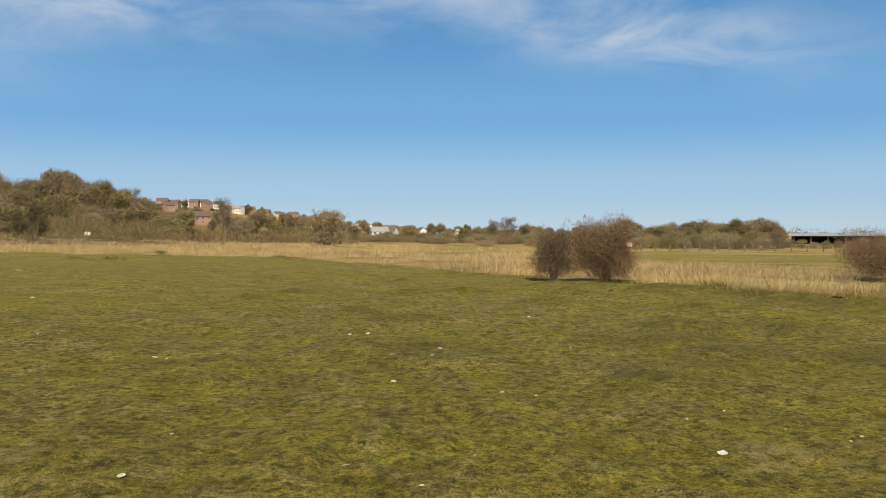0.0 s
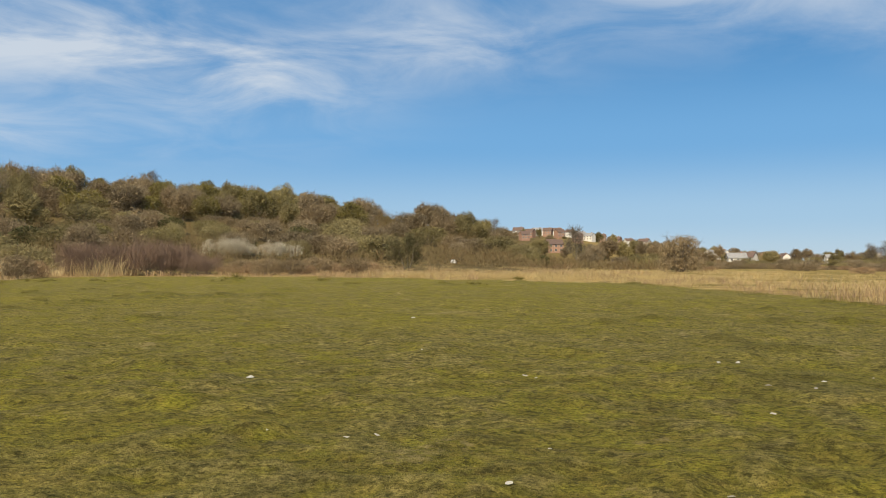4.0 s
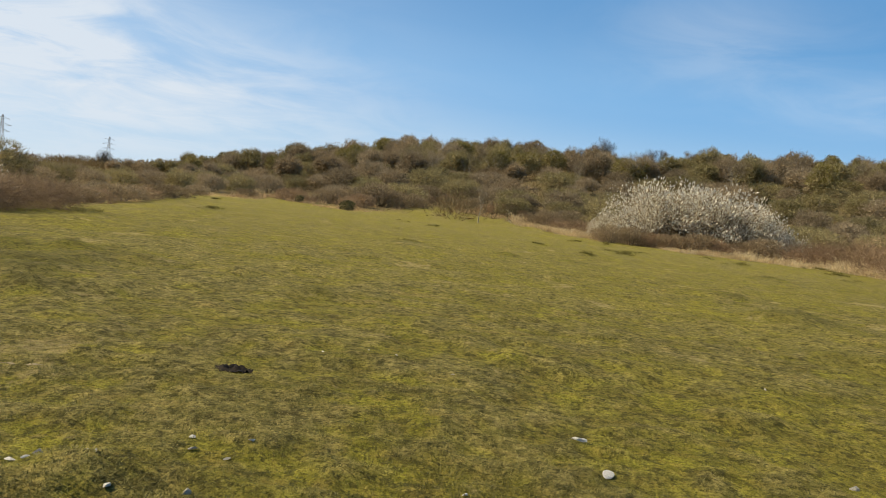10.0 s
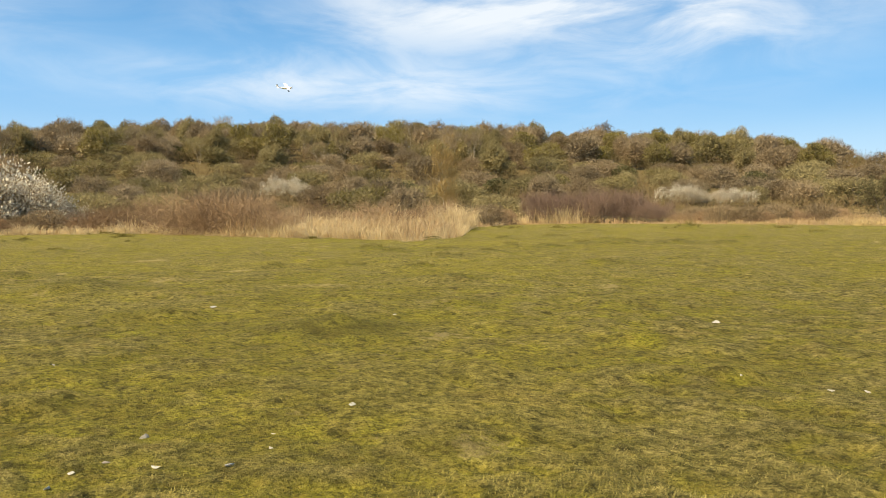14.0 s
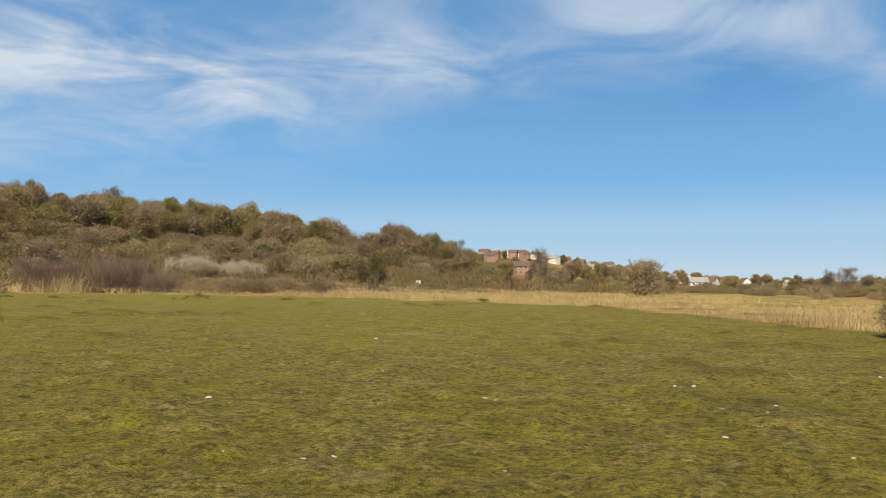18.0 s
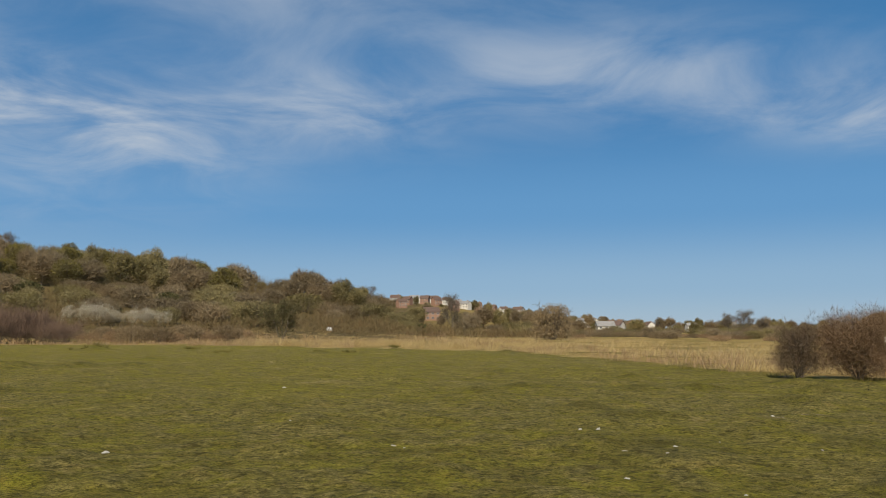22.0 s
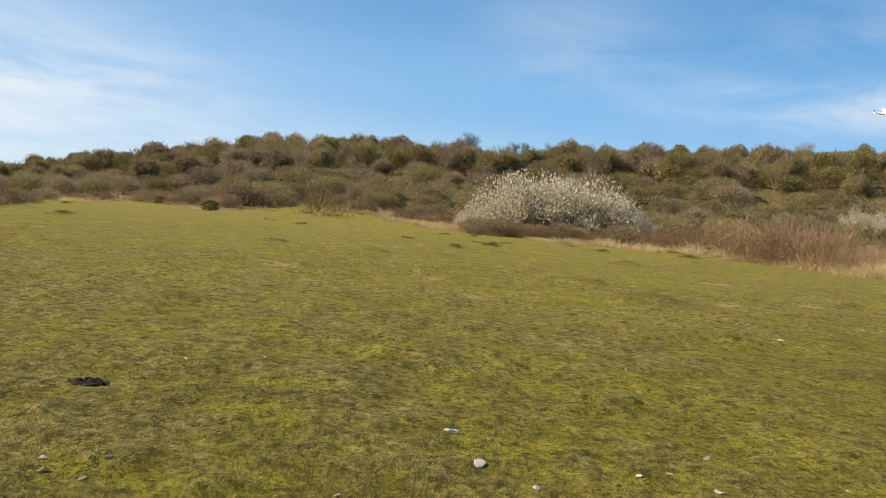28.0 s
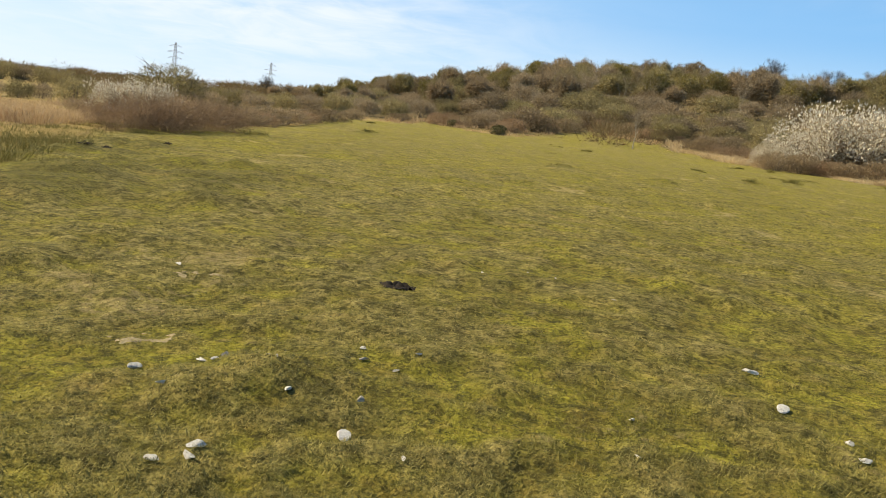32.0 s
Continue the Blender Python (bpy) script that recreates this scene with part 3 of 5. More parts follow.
def dome_lobes(rng, height, spread, low):
    """The billows of a round crown: one large heart, smaller swellings over it and, where it reaches the ground, a skirt."""
    mid, tall = height * (0.44 + 0.32 * low), height * (0.52 - 0.32 * low)
    C, S = [(0, 0, mid)], [(spread * 0.84, spread * 0.84, tall)]
    for i in range(13):
        a, e = 2 * math.pi * (i * 0.382 + 0.12 * rng.random()), math.asin(rng.uniform(-0.25, 0.98))
        lump, q = rng.uniform(0.26, 0.42), rng.uniform(0.58, 0.74)
        C.append((math.cos(a) * math.cos(e) * q * spread, math.sin(a) * math.cos(e) * q * spread, mid + math.sin(e) * q * tall))
        S.append((lump * spread, lump * spread, lump * height * rng.uniform(0.5, 0.7)))
    if low < 0.1:
        for i in range(6):
            a = 2 * math.pi * (i + rng.random() * 0.6) / 6
            C.append((math.cos(a) * 0.6 * spread, math.sin(a) * 0.6 * spread, height * 0.2))
            S.append((0.36 * spread, 0.36 * spread, 0.22 * height))
    return C, S


def billows(rng, C, S, count, length, width, up, heart, shape=3, swell=1.0):
    """Fine twigs or leaves over the outside of a crown's billows."""
    g = np.random.default_rng(rng.randrange(1 << 30))
    C, S = np.asarray(C, float), np.asarray(S, float) * swell
    area = S.prod(1) ** 0.6667
    which = g.choice(len(C), count, p=area / area.sum())
    d = g.normal(size=(count, 3))
    d[:, 2] = np.where((d[:, 2] < -0.2) & (g.random(count) < 0.6), -d[:, 2], d[:, 2])
    d /= np.linalg.norm(d, axis=1)[:, None]
    p = C[which] + d * S[which] * (0.58 + 0.46 * g.random(count) ** 0.7)[:, None]
    keep = p[:, 2] > 0.02
    for k in range(len(C)):
        keep &= ~((((p - C[k]) / S[k]) ** 2).sum(1) < 0.30) | (which == k)
    p, d = p[keep], d[keep]
    n = len(p)
    away = p - np.asarray(heart, float)
    away /= np.linalg.norm(away, axis=1)[:, None] + 1e-9
    N = d * 0.5 + away * 0.6 + np.array([0, 0, 0.15]) + g.normal(size=(n, 3)) * 0.16
    N /= np.linalg.norm(N, axis=1)[:, None]
    way = away * 0.45 + d * 0.3 + g.normal(size=(n, 3)) * 0.5 + np.array([0, 0, up])
    way /= np.linalg.norm(way, axis=1)[:, None]
    side = np.cross(way, g.normal(size=(n, 3)))
    side /= np.linalg.norm(side, axis=1)[:, None] + 1e-9
    ln, wd = length * (0.45 + 0.9 * g.random(n))[:, None], width * (0.6 + 0.8 * g.random(n))[:, None]
    a, b, tip = p - side * wd / 2, p + side * wd / 2, p + way * ln
    turned = (np.cross(b - a, tip - a) * N).sum(1) < 0
    a[turned], b[turned] = b[turned].copy(), a[turned].copy()
    if shape == 4:
        mid, half = p + way * ln / 2, (b - a) / 2
        V = np.stack([p, mid + half, tip, mid - half], 1).reshape(-1, 3)
        return V, np.arange(n * 4).reshape(-1, 4), np.repeat(N, 4, axis=0)
    return np.stack([a, b, tip], 1).reshape(-1, 3), np.arange(n * 3).reshape(-1, 3), np.repeat(N, 3, axis=0)


def branchlets(rng, C, S, count, length, width, heart):
    """The tangle of short branches that fills a crown from within."""
    g = np.random.default_rng(rng.randrange(1 << 30))
    C, S = np.asarray(C, float), np.asarray(S, float)
    which = g.choice(len(C), count, p=S.prod(1) / S.prod(1).sum())
    d = g.normal(size=(count, 3))
    d /= np.linalg.norm(d, axis=1)[:, None]
    p = C[which] + d * S[which] * (0.15 + 0.62 * g.random(count) ** 0.6)[:, None]
    p[:, 2] = np.maximum(p[:, 2], 0.02)
    way = g.normal(size=(count, 3)) + np.array([0, 0, 0.4])
    way /= np.linalg.norm(way, axis=1)[:, None]
    side = np.cross(way, g.normal(size=(count, 3)))
    side /= np.linalg.norm(side, axis=1)[:, None] + 1e-9
    ln, wd = length * (0.5 + g.random(count))[:, None], width * (0.5 + g.random(count))[:, None]
    N = p - np.asarray(heart, float)
    N = N / (np.linalg.norm(N, axis=1)[:, None] + 1e-9) + np.array([0, 0, 0.15]) + g.normal(size=(count, 3)) * 0.2
    N /= np.linalg.norm(N, axis=1)[:, None]
    a, b, tip = p - side * wd / 2, p + side * wd / 2, p + way * ln
    turned = (np.cross(b - a, tip - a) * N).sum(1) < 0
    a[turned], b[turned] = b[turned].copy(), a[turned].copy()
    return np.stack([a, b, tip], 1).reshape(-1, 3), np.arange(count * 3).reshape(-1, 3), np.repeat(N, 3, axis=0)


def make_plant(name, seed, height, spread, stems, trunk_part, thick, twigs, twig_len, twig_w, twig_mat, bark, low=0.35, lump=0.24, extra=14, up=0.5,
               leaves=0, leaf_len=0.1, leaf_w=0.06, leaf_mat=None, leaf_part="foliage", leaf_low=0.0, per_stem=5, crown="crown", core=False):
    """One tree or shrub that stands at the origin: limbs, a crown of twigs and, where it has them, leaves or blossom."""
    rng = random.Random(seed)
    ob = new(name)
    V, F, ends = limbs(rng, height, spread, stems, trunk_part, thick, per_stem)
    mesh_object("trunk", [tuple(v) for v in V], F, bark, ob)
    C, S = clumps_for(rng, ends, height, spread, low, lump, extra)
    heart = (0, 0, height * (0.48 + 0.4 * low))
    if core:
        C, S = dome_lobes(rng, height, spread, low)
        V, F, N = billows(rng, C, S, twigs, twig_len, twig_w, up, heart)
        v, f, n = branchlets(rng, C, S, 1000, 0.085 * height, 0.042 * height, heart)
        V, F, N = np.concatenate([V, v]), np.concatenate([F, f + len(V)]), np.concatenate([N, n])
    else:
        V, F, N = sprays(rng, C, S, twigs, twig_len, twig_w, up, heart=heart)
    mesh_object(crown, V, F, twig_mat, ob, normals=N)
    if leaves and core:
        V, F, N = billows(rng, C, S, leaves, leaf_len, leaf_w, up * 0.5, heart, 4, 1.05)
        mesh_object(leaf_part, V, F, leaf_mat, ob, normals=N)
    elif leaves:
        keep = [i for i, c in enumerate(C) if c[2] > leaf_low * height]
        V, F, N = sprays(rng, [C[i] for i in keep], [tuple(1.08 * q for q in S[i]) for i in keep], leaves, leaf_len, leaf_w, up, 4, heart=heart)
        mesh_object(leaf_part, V, F, leaf_mat, ob, normals=N)
    return ob


def stand(az, r, turn=0.0, scale=(1, 1, 1), sink=0.05):
    x, y = flat(az, r)
    s = scale if isinstance(scale, tuple) else (scale,) * 3
    return Matrix.Translation((x, y, gz(x, y) - sink)) @ Matrix.Rotation(radians(turn), 4, "Z") @ Matrix.Diagonal((*s, 1))


class Kind:
    """A few variants of one plant, set out one after another: the first use of a variant moves it, later uses copy it."""

    def __init__(self, variants, label, category, group=""):
        self.variants, self.used, self.count = variants, [False] * len(variants), 0
        for v in variants:
            tagged(v, label, category, group)

    def put(self, m, which=None, label=""):
        k = self.count % len(self.variants) if which is None else which
        self.count += 1
        if not self.used[k]:
            self.used[k] = True
            ob = self.variants[k]
            ob.matrix_basis = m
        else:
            ob = copy_thing(self.variants[k], Matrix())
            ob.matrix_basis = m
        if label:
            ob["label"] = label
        return ob


def scrub(seed, mat, h=5.0, s=3.4, n=2900, bark=BARK, name="hawthorn_shrub", **k):
    return make_plant(name, seed, h, s, 6, 0.2, 0.07, n, 0.40, 0.074, mat, bark, low=0.05, extra=0, per_stem=1, up=0.5, core=True, **k)


def woodland(seed, mat, h=10.0, s=4.0, n=2800, bark=BARK, name="woodland_tree", low=0.16, per_stem=7, **k):
    return make_plant(name, seed, h, s, 1, low, 0.17, n, 0.78, 0.088, mat, bark, low=low, extra=0, per_stem=per_stem, up=0.7, core=True, **k)


OLIVE = Kind([scrub(11, TWIG_OLIVE), scrub(12, TWIG_OLIVE, 4.6, 3.2), scrub(13, TWIG_GREY, 5.2, 2.9, name="willow_shrub"), scrub(14, TWIG_OLIVE, 4.4, 3.3, 2300, name="willow_shrub", leaves=700, leaf_len=0.2, leaf_w=0.14, leaf_mat=LEAF_GREEN), scrub(17, TWIG_BROWN, 4.2, 3.0, name="hazel_shrub"), scrub(18, TWIG_GREY, 3.9, 3.5, name="hazel_shrub")],
             "round leafless hawthorn and willow shrub, olive brown", "shrub", "scrub on the hillside")
FINE = Kind([make_plant("sallow_shrub", 15, 4.6, 3.0, 7, 0.15, 0.06, 4200, 0.34, 0.055, TWIG_OLIVE, BARK, low=0.0, extra=0, per_stem=1, core=True), make_plant("sallow_shrub", 16, 4.2, 3.2, 7, 0.15, 0.06, 4200, 0.34, 0.055, TWIG_GREY, BARK, low=0.0, extra=0, per_stem=1, core=True)],
            "rounded leafless sallow shrub, greenish brown", "shrub", "sallow shrubs in the hollow")
BROWN = Kind([scrub(21, TWIG_BROWN, 3.0, 2.6, 2000, name="thicket_shrub"), scrub(22, TWIG_BROWN, 2.6, 2.8, 2000, name="thicket_shrub"), scrub(23, TWIG_RUST, 2.2, 2.7, 2000, name="thicket_shrub")],
             "low leafless russet-brown thicket among dry grass", "shrub", "brown thicket at the field's far edge")
WOODS = Kind([woodland(31, TWIG_GREY), woodland(32, TWIG_BROWN, 9.4, 4.3, name="oak_tree", low=0.1), woodland(33, TWIG_OLIVE, 10.4, 3.7), woodland(34, TWIG_OLIVE, 9.2, 4.2, 2100, name="oak_tree", leaves=700, leaf_len=0.28, leaf_w=0.2, leaf_mat=LEAF_GREEN), woodland(35, TWIG_GREY, 8.6, 4.5, name="ash_tree", low=0.1), woodland(36, TWIG_BROWN, 10.8, 3.5, name="ash_tree", low=0.24)],
             "leafless woodland tree on the hill, grey-brown twigs", "tree", "wood on the hill")
BUDDING = Kind([woodland(41, TWIG_OLIVE, 9.6, 4.3, 1200, name="budding_tree", low=0.18, leaves=1900, leaf_len=0.34, leaf_w=0.25, leaf_mat=LEAF_GREEN), woodland(42, TWIG_OLIVE, 10.2, 4.0, 1200, name="budding_tree", leaves=1900, leaf_len=0.34, leaf_w=0.25, leaf_mat=LEAF_GREEN)],
               "tree on the hill with fresh yellow-green leaves", "tree", "budding trees on the hill")
EVERGREEN = Kind([scrub(51, TWIG_OLIVE, 3.4, 2.2, 500, leaves=1700, leaf_len=0.26, leaf_w=0.19, leaf_mat=LEAF_DARK, name="holly_bush"), scrub(52, TWIG_OLIVE, 3.8, 2.0, 500, leaves=1700, leaf_len=0.26, leaf_w=0.19, leaf_mat=LEAF_DARK, name="holly_bush")],
                 "dark evergreen holly bush among bare scrub", "bush", "dark evergreen bushes")
BARE = Kind([make_plant("bare_tree", 61, 10, 5.0, 1, 0.22, 0.22, 2600, 1.0, 0.075, TWIG_BARE, BARK, low=0.4, lump=0.17, extra=8, per_stem=12),
             make_plant("bare_tree", 62, 10, 4.4, 1, 0.3, 0.22, 2600, 1.0, 0.075, TWIG_BARE, BARK, low=0.45, lump=0.17, extra=8, per_stem=12)],
            "wide leafless tree standing against the sky", "tree", "lone trees on the skyline")
WHITE = Kind([make_plant("blossom_bush", 71, 4.0, 2.6, 7, 0.2, 0.05, 1600, 0.6, 0.03, TWIG_BROWN, BARK, low=0.2, lump=0.24, extra=20, up=0.8, leaves=3000, leaf_len=0.2, leaf_w=0.10, leaf_mat=PETAL, leaf_part="blossom", leaf_low=0.34),
              make_plant("blossom_bush", 72, 3.6, 2.8, 7, 0.2, 0.05, 1600, 0.6, 0.03, TWIG_BROWN, BARK, low=0.2, lump=0.24, extra=20, up=0.8, leaves=3000, leaf_len=0.2, leaf_w=0.10, leaf_mat=PETAL, leaf_part="blossom", leaf_low=0.34)],
             "blackthorn bush covered in white blossom on bare twigs", "bush", "white blossom bushes")
PURPLE = Kind([make_plant("dogwood_shrub", 81, 3.6, 2.2, 9, 0.1, 0.035, 2600, 0.9, 0.028, TWIG_PURPLE, BARK, low=0.1, lump=0.25, extra=22, up=1.6)],
              "upright purple-brown leafless thicket", "shrub", "purple-brown thicket")
CANES = Kind([make_plant("bramble", 91, 1.7, 2.0, 10, 0.1, 0.02, 1800, 0.7, 0.02, TWIG_RUST, TWIG_RUST, low=0.05, lump=0.3, extra=16, up=0.2),
              make_plant("bramble", 92, 1.4, 2.2, 10, 0.1, 0.02, 1800, 0.7, 0.02, TWIG_WILLOW, TWIG_RUST, low=0.05, lump=0.3, extra=16, up=0.2)],
             "mound of dead rust-brown bramble canes", "bramble", "bramble mounds")

SLENDER = Kind([make_plant("slender_tree", 95, 9.5, 2.6, 4, 0.55, 0.085, 1500, 0.9, 0.06, TWIG_GREY, PALE_BARK, low=0.5, lump=0.2, extra=8, up=1.4, per_stem=7),
                make_plant("slender_tree", 96, 8.6, 2.8, 3, 0.5, 0.09, 1500, 0.9, 0.06, TWIG_OLIVE, PALE_BARK, low=0.45, lump=0.2, extra=8, up=1.4, per_stem=7)],
               "slender leafless tree with pale grey upright stems", "tree", "pale-stemmed trees in the wood")

pick = random.Random(5)


# woods and scrub on the hill, row upon row
def hillside():
    rows = ((128, 3.0, OLIVE, 0.85), (142, 2.6, OLIVE, 0.95), (158, 2.4, OLIVE, 1.0), (177, 2.3, OLIVE, 1.08), (200, 2.2, OLIVE, 1.12), (224, 2.1, OLIVE, 1.15), (244, 1.9, WOODS, 0.78), (250, 2.4, OLIVE, 1.15), (268, 1.75, WOODS, 0.8), (280, 2.2, OLIVE, 1.15), (290, 1.6, WOODS, 0.8), (318, 1.45, WOODS, 0.8), (345, 1.3, WOODS, 0.78), (368, 1.15, WOODS, 0.78))
    for k, (r0, step, kind, size) in enumerate(rows):
        step *= 0.95
        a = 29.0 + (k % 2) * step / 2
        while a < 118:
            az, r = a + pick.uniform(-0.45, 0.45) * step, r0 + pick.uniform(-11, 11)
            a += step
            if az < 50 and r < 150:
                continue
            if r < 150 and 76 < az < 92 and r < 125:
                continue
            if r < float(np.interp(az, EDGE_AZ, EDGE_R)) + 5:
                continue
            if az > 108 and r < 170:
                continue
            if 62.8 < az < 67 and 132 < r < 161 or 33 < az < 40 and r < 157:
                continue
            if 85.5 < az < 94.5 and r > 290:
                continue
            use = kind
            q = pick.random()
            if kind is WOODS and (az < 50 and q < 0.35 or q < 0.10):
                use = BUDDING
            elif kind is OLIVE and q < 0.07:
                use = EVERGREEN
            elif kind is OLIVE and q > 0.9 and 150 < r < 240:
                use = WOODS
            if r0 > 330 and pick.random() < 0.22:
                BARE.put(stand(az, r, pick.uniform(0, 360), size * pick.uniform(0.8, 1.15) * float(np.interp(az, [95, 104, 110, 118], [1, 1.0, 0.88, 0.80])), 0.2))
                continue
            s = size * float(np.interp(az, [95, 104, 110, 118], [1, 1.0, 0.88, 0.80])) * pick.uniform(0.78, 1.18) * (0.62 if use is WOODS and kind is OLIVE else 1)
            use.put(stand(az, r, pick.uniform(0, 360), (s * (1.42 if kind is OLIVE else 1.5),) * 2 + (s * pick.uniform(0.85, 1.12) * (1 if kind is OLIVE else 1.22),), 0.2))


hillside()

# pale upright stems between the crowns
for k in range(96):
    az = 34 + 79 * (k + pick.uniform(-0.8, 0.8)) / 95
    r = pick.choice((232, 240, 258, 278, 300, 304, 326, 330, 334)) + pick.uniform(-7, 7)
    if 85.5 < az < 94.5 and r > 285 or az > 106 and r < 250 or az < 50 and r < 290:
        continue
    s = pick.uniform(0.7, 1.05)
    SLENDER.put(stand(az, r, pick.uniform(0, 360), (s * 1.2, s * 1.2, s), 0.1))

# the row of budding trees on the brow
for az, r, s in ((40.6, 338, 0.95), (39.6, 340, 1.05), (38.4, 340, 0.95), (37.6, 342, 0.95), (37.0, 340, 0.9), (35.1, 335, 0.95), (34.4, 336, 1.0), (33.2, 334, 0.95), (32.6, 330, 0.85)):
    BUDDING.put(stand(az, r, pick.uniform(0, 360), (s * 1.1, s * 1.1, s * 1.1), 0.2))

# the spur of wood that falls away towards the town
for az, r, s, kind in ((28.9, 320, 0.9, WOODS), (27.6, 300, 0.55, WOODS), (26.3, 260, 0.75, WOODS), (25.0, 265, 0.95, WOODS), (24.2, 262, 0.95, WOODS), (23.2, 268, 0.9, WOODS), (22.2, 262, 0.95, WOODS), (21.2, 266, 0.85, WOODS), (20.3, 262, 0.8, WOODS),
                       (19.6, 268, 0.65, WOODS), (25.6, 240, 0.8, WOODS), (23.8, 238, 0.8, WOODS), (22.6, 240, 0.75, WOODS), (21.4, 240, 0.7, WOODS), (20.4, 242, 0.6, WOODS), (27.0, 215, 1.0, OLIVE), (24.8, 205, 1.1, OLIVE), (23.0, 200, 0.9, OLIVE), (21.5, 195, 1.0, OLIVE),
                       (19.9, 190, 1.05, OLIVE), (18.4, 186, 0.9, OLIVE), (28.5, 190, 1.0, OLIVE), (30.0, 180, 1.0, OLIVE), (31.6, 172, 0.9, OLIVE), (33.2, 176, 1.0, OLIVE), (29.3, 160, 0.8, OLIVE), (27.4, 165, 0.9, OLIVE), (17.0, 190, 0.7, EVERGREEN), (22.8, 180, 0.6, OLIVE), (18.0, 172, 0.6, OLIVE)):
    q = s * pick.uniform(0.92, 1.08) * (0.86 if kind is WOODS else 1)
    kind.put(stand(az, r, pick.uniform(0, 360), (q * 1.5, q * 1.5, q * (1.08 if kind is WOODS and az < 28 else 1)), 0.2))

# single trees against the sky
for az, r, s in ((43.2, 345, 1.15), (90.2, 350, 1.25), (87.0, 350, 1.1), (91.8, 352, 0.85), (95.4, 360, 0.9), (97.0, 362, 0.8), (98.6, 362, 0.75), (100.0, 365, 0.75), (31.6, 338, 0.75), (33.4, 342, 0.8), (35.3, 345, 0.85), (37.0, 346, 0.75), (38.9, 348, 0.85), (40.6, 346, 0.8), (46.2, 366, 0.85), (50.4, 368, 0.8), (55.6, 370, 0.85), (60.2, 370, 0.8), (66.5, 370, 0.9), (70.8, 372, 0.8), (75.0, 372, 0.85), (79.6, 370, 0.8), (24.4, 270, 0.8), (22.4, 272, 0.75), (20.6, 270, 0.7), (104.5, 372, 0.8), (108.2, 372, 0.75), (122.9, 330, 0.75), (113.5, 350, 0.8)):
    BARE.put(stand(az, r, pick.uniform(0, 360), (s * 1.2, s * 1.2, s * 1.1), 2.2 if 86 < az < 93 else 0.6))

for az, r, s in ((-3.5, 262, 0.62), (-4.4, 258, 0.68), (-5.5, 268, 0.5)):
    BARE.put(stand(az, r, pick.uniform(0, 360), (s * 1.25, s * 1.25, s), 0.1))

# the great blossoming thicket
for az, r, s in ((88.9, 103, 0.85), (87.4, 101, 1.2), (86.0, 103, 1.45), (84.6, 101, 1.6), (83.2, 103, 1.55), (81.9, 101, 1.45), (80.6, 102, 1.2), (79.4, 101, 0.95), (85.3, 107, 1.75), (83.6, 108, 1.75), (87.0, 107, 1.4), (81.6, 107, 1.5), (89.9, 104, 0.6), (78.4, 101, 0.7)):
    WHITE.put(stand(az, r, pick.uniform(0, 360), (s * 1.14, s * 1.14, s * 1.08), 0.2))
for k in range(13):
    (BROWN if k % 3 else CANES).put(stand(79.0 + k * 0.92 + pick.uniform(-0.3, 0.3), 95.5 + pick.uniform(-1.5, 1.5), pick.uniform(0, 360), pick.uniform(0.7, 0.95), 0.1))
for az, r, s in ((65.6, 162, 0.9), (64.7, 163, 1.15), (63.8, 161, 0.8), (39.0, 153, 0.8), (37.9, 152, 0.85), (36.8, 154, 0.65), (35.3, 152, 0.75), (34.2, 154, 0.7), (132.3, 37, 0.36), (131.3, 36, 0.41), (130.2, 36.5, 0.39), (129.2, 36, 0.30)):
    WHITE.put(stand(az, r, pick.uniform(0, 360), s, 0.1))

# the purple-brown thicket
a = 39.6
while a < 48.6:
    PURPLE.put(stand(a, 114 + pick.uniform(-2, 4), pick.uniform(0, 360), (1, 1, pick.uniform(0.9, 1.12) if 41 < a < 47.9 else 0.66), 0.1))
    a += 0.75

# brown thickets and brambles between turf and hill
a = 29.0
while a < 112:
    edge = float(np.interp(a, EDGE_AZ, EDGE_R))
    if not (39 < a < 49):
        q = pick.random()
        r = max(edge + 8, 98 if a > 50 else 112) + pick.uniform(-3, 12)
        (BROWN if q < 0.75 else CANES).put(stand(a, r, pick.uniform(0, 360), pick.uniform(0.6, 0.95), 0.1))
    a += 0.85
for az, r, s in ((71.5, 71, 0.9), (70.2, 68, 1.1), (69.0, 67, 1.1), (67.6, 64.5, 1.0), (66.3, 62.5, 0.8), (65.0, 61, 0.6), (72.8, 78, 1.0), (70.9, 75, 1.2), (68.4, 73, 1.2), (66.9, 70, 1.0), (62.5, 80, 1.0), (59.0, 84, 0.95), (56.2, 78, 0.8), (54.4, 88, 1.0), (75.5, 90, 1.1), (73.8, 92, 1.1), (77.0, 92, 0.9), (132.2, 26.5, 0.42), (131.0, 27.5, 0.52), (129.9, 28.5, 0.52), (128.8, 29.5, 0.5), (127.9, 30.5, 0.55), (126.9, 32, 0.56), (125.9, 34, 0.52)):
    CANES.put(stand(az, r, pick.uniform(0, 360), (s * 1.1, s * 1.1, s * (1.5 if r > 50 else 1.1)), 0.05))

# ---- the bushes that stand nearest ----
def near_bush(name, seed, h, s, twigs, mat, label, m, stems=9, up=0.9, lump=0.22):
    ob = make_plant(name, seed, h, s, stems, 0.12, 0.035, int(twigs * 2.3), 0.15, 0.011, mat, BARK, low=0.10, lump=lump, extra=60, up=up, per_stem=6)
    tagged(ob, label, "bush")
    ob.matrix_basis = m
    return ob


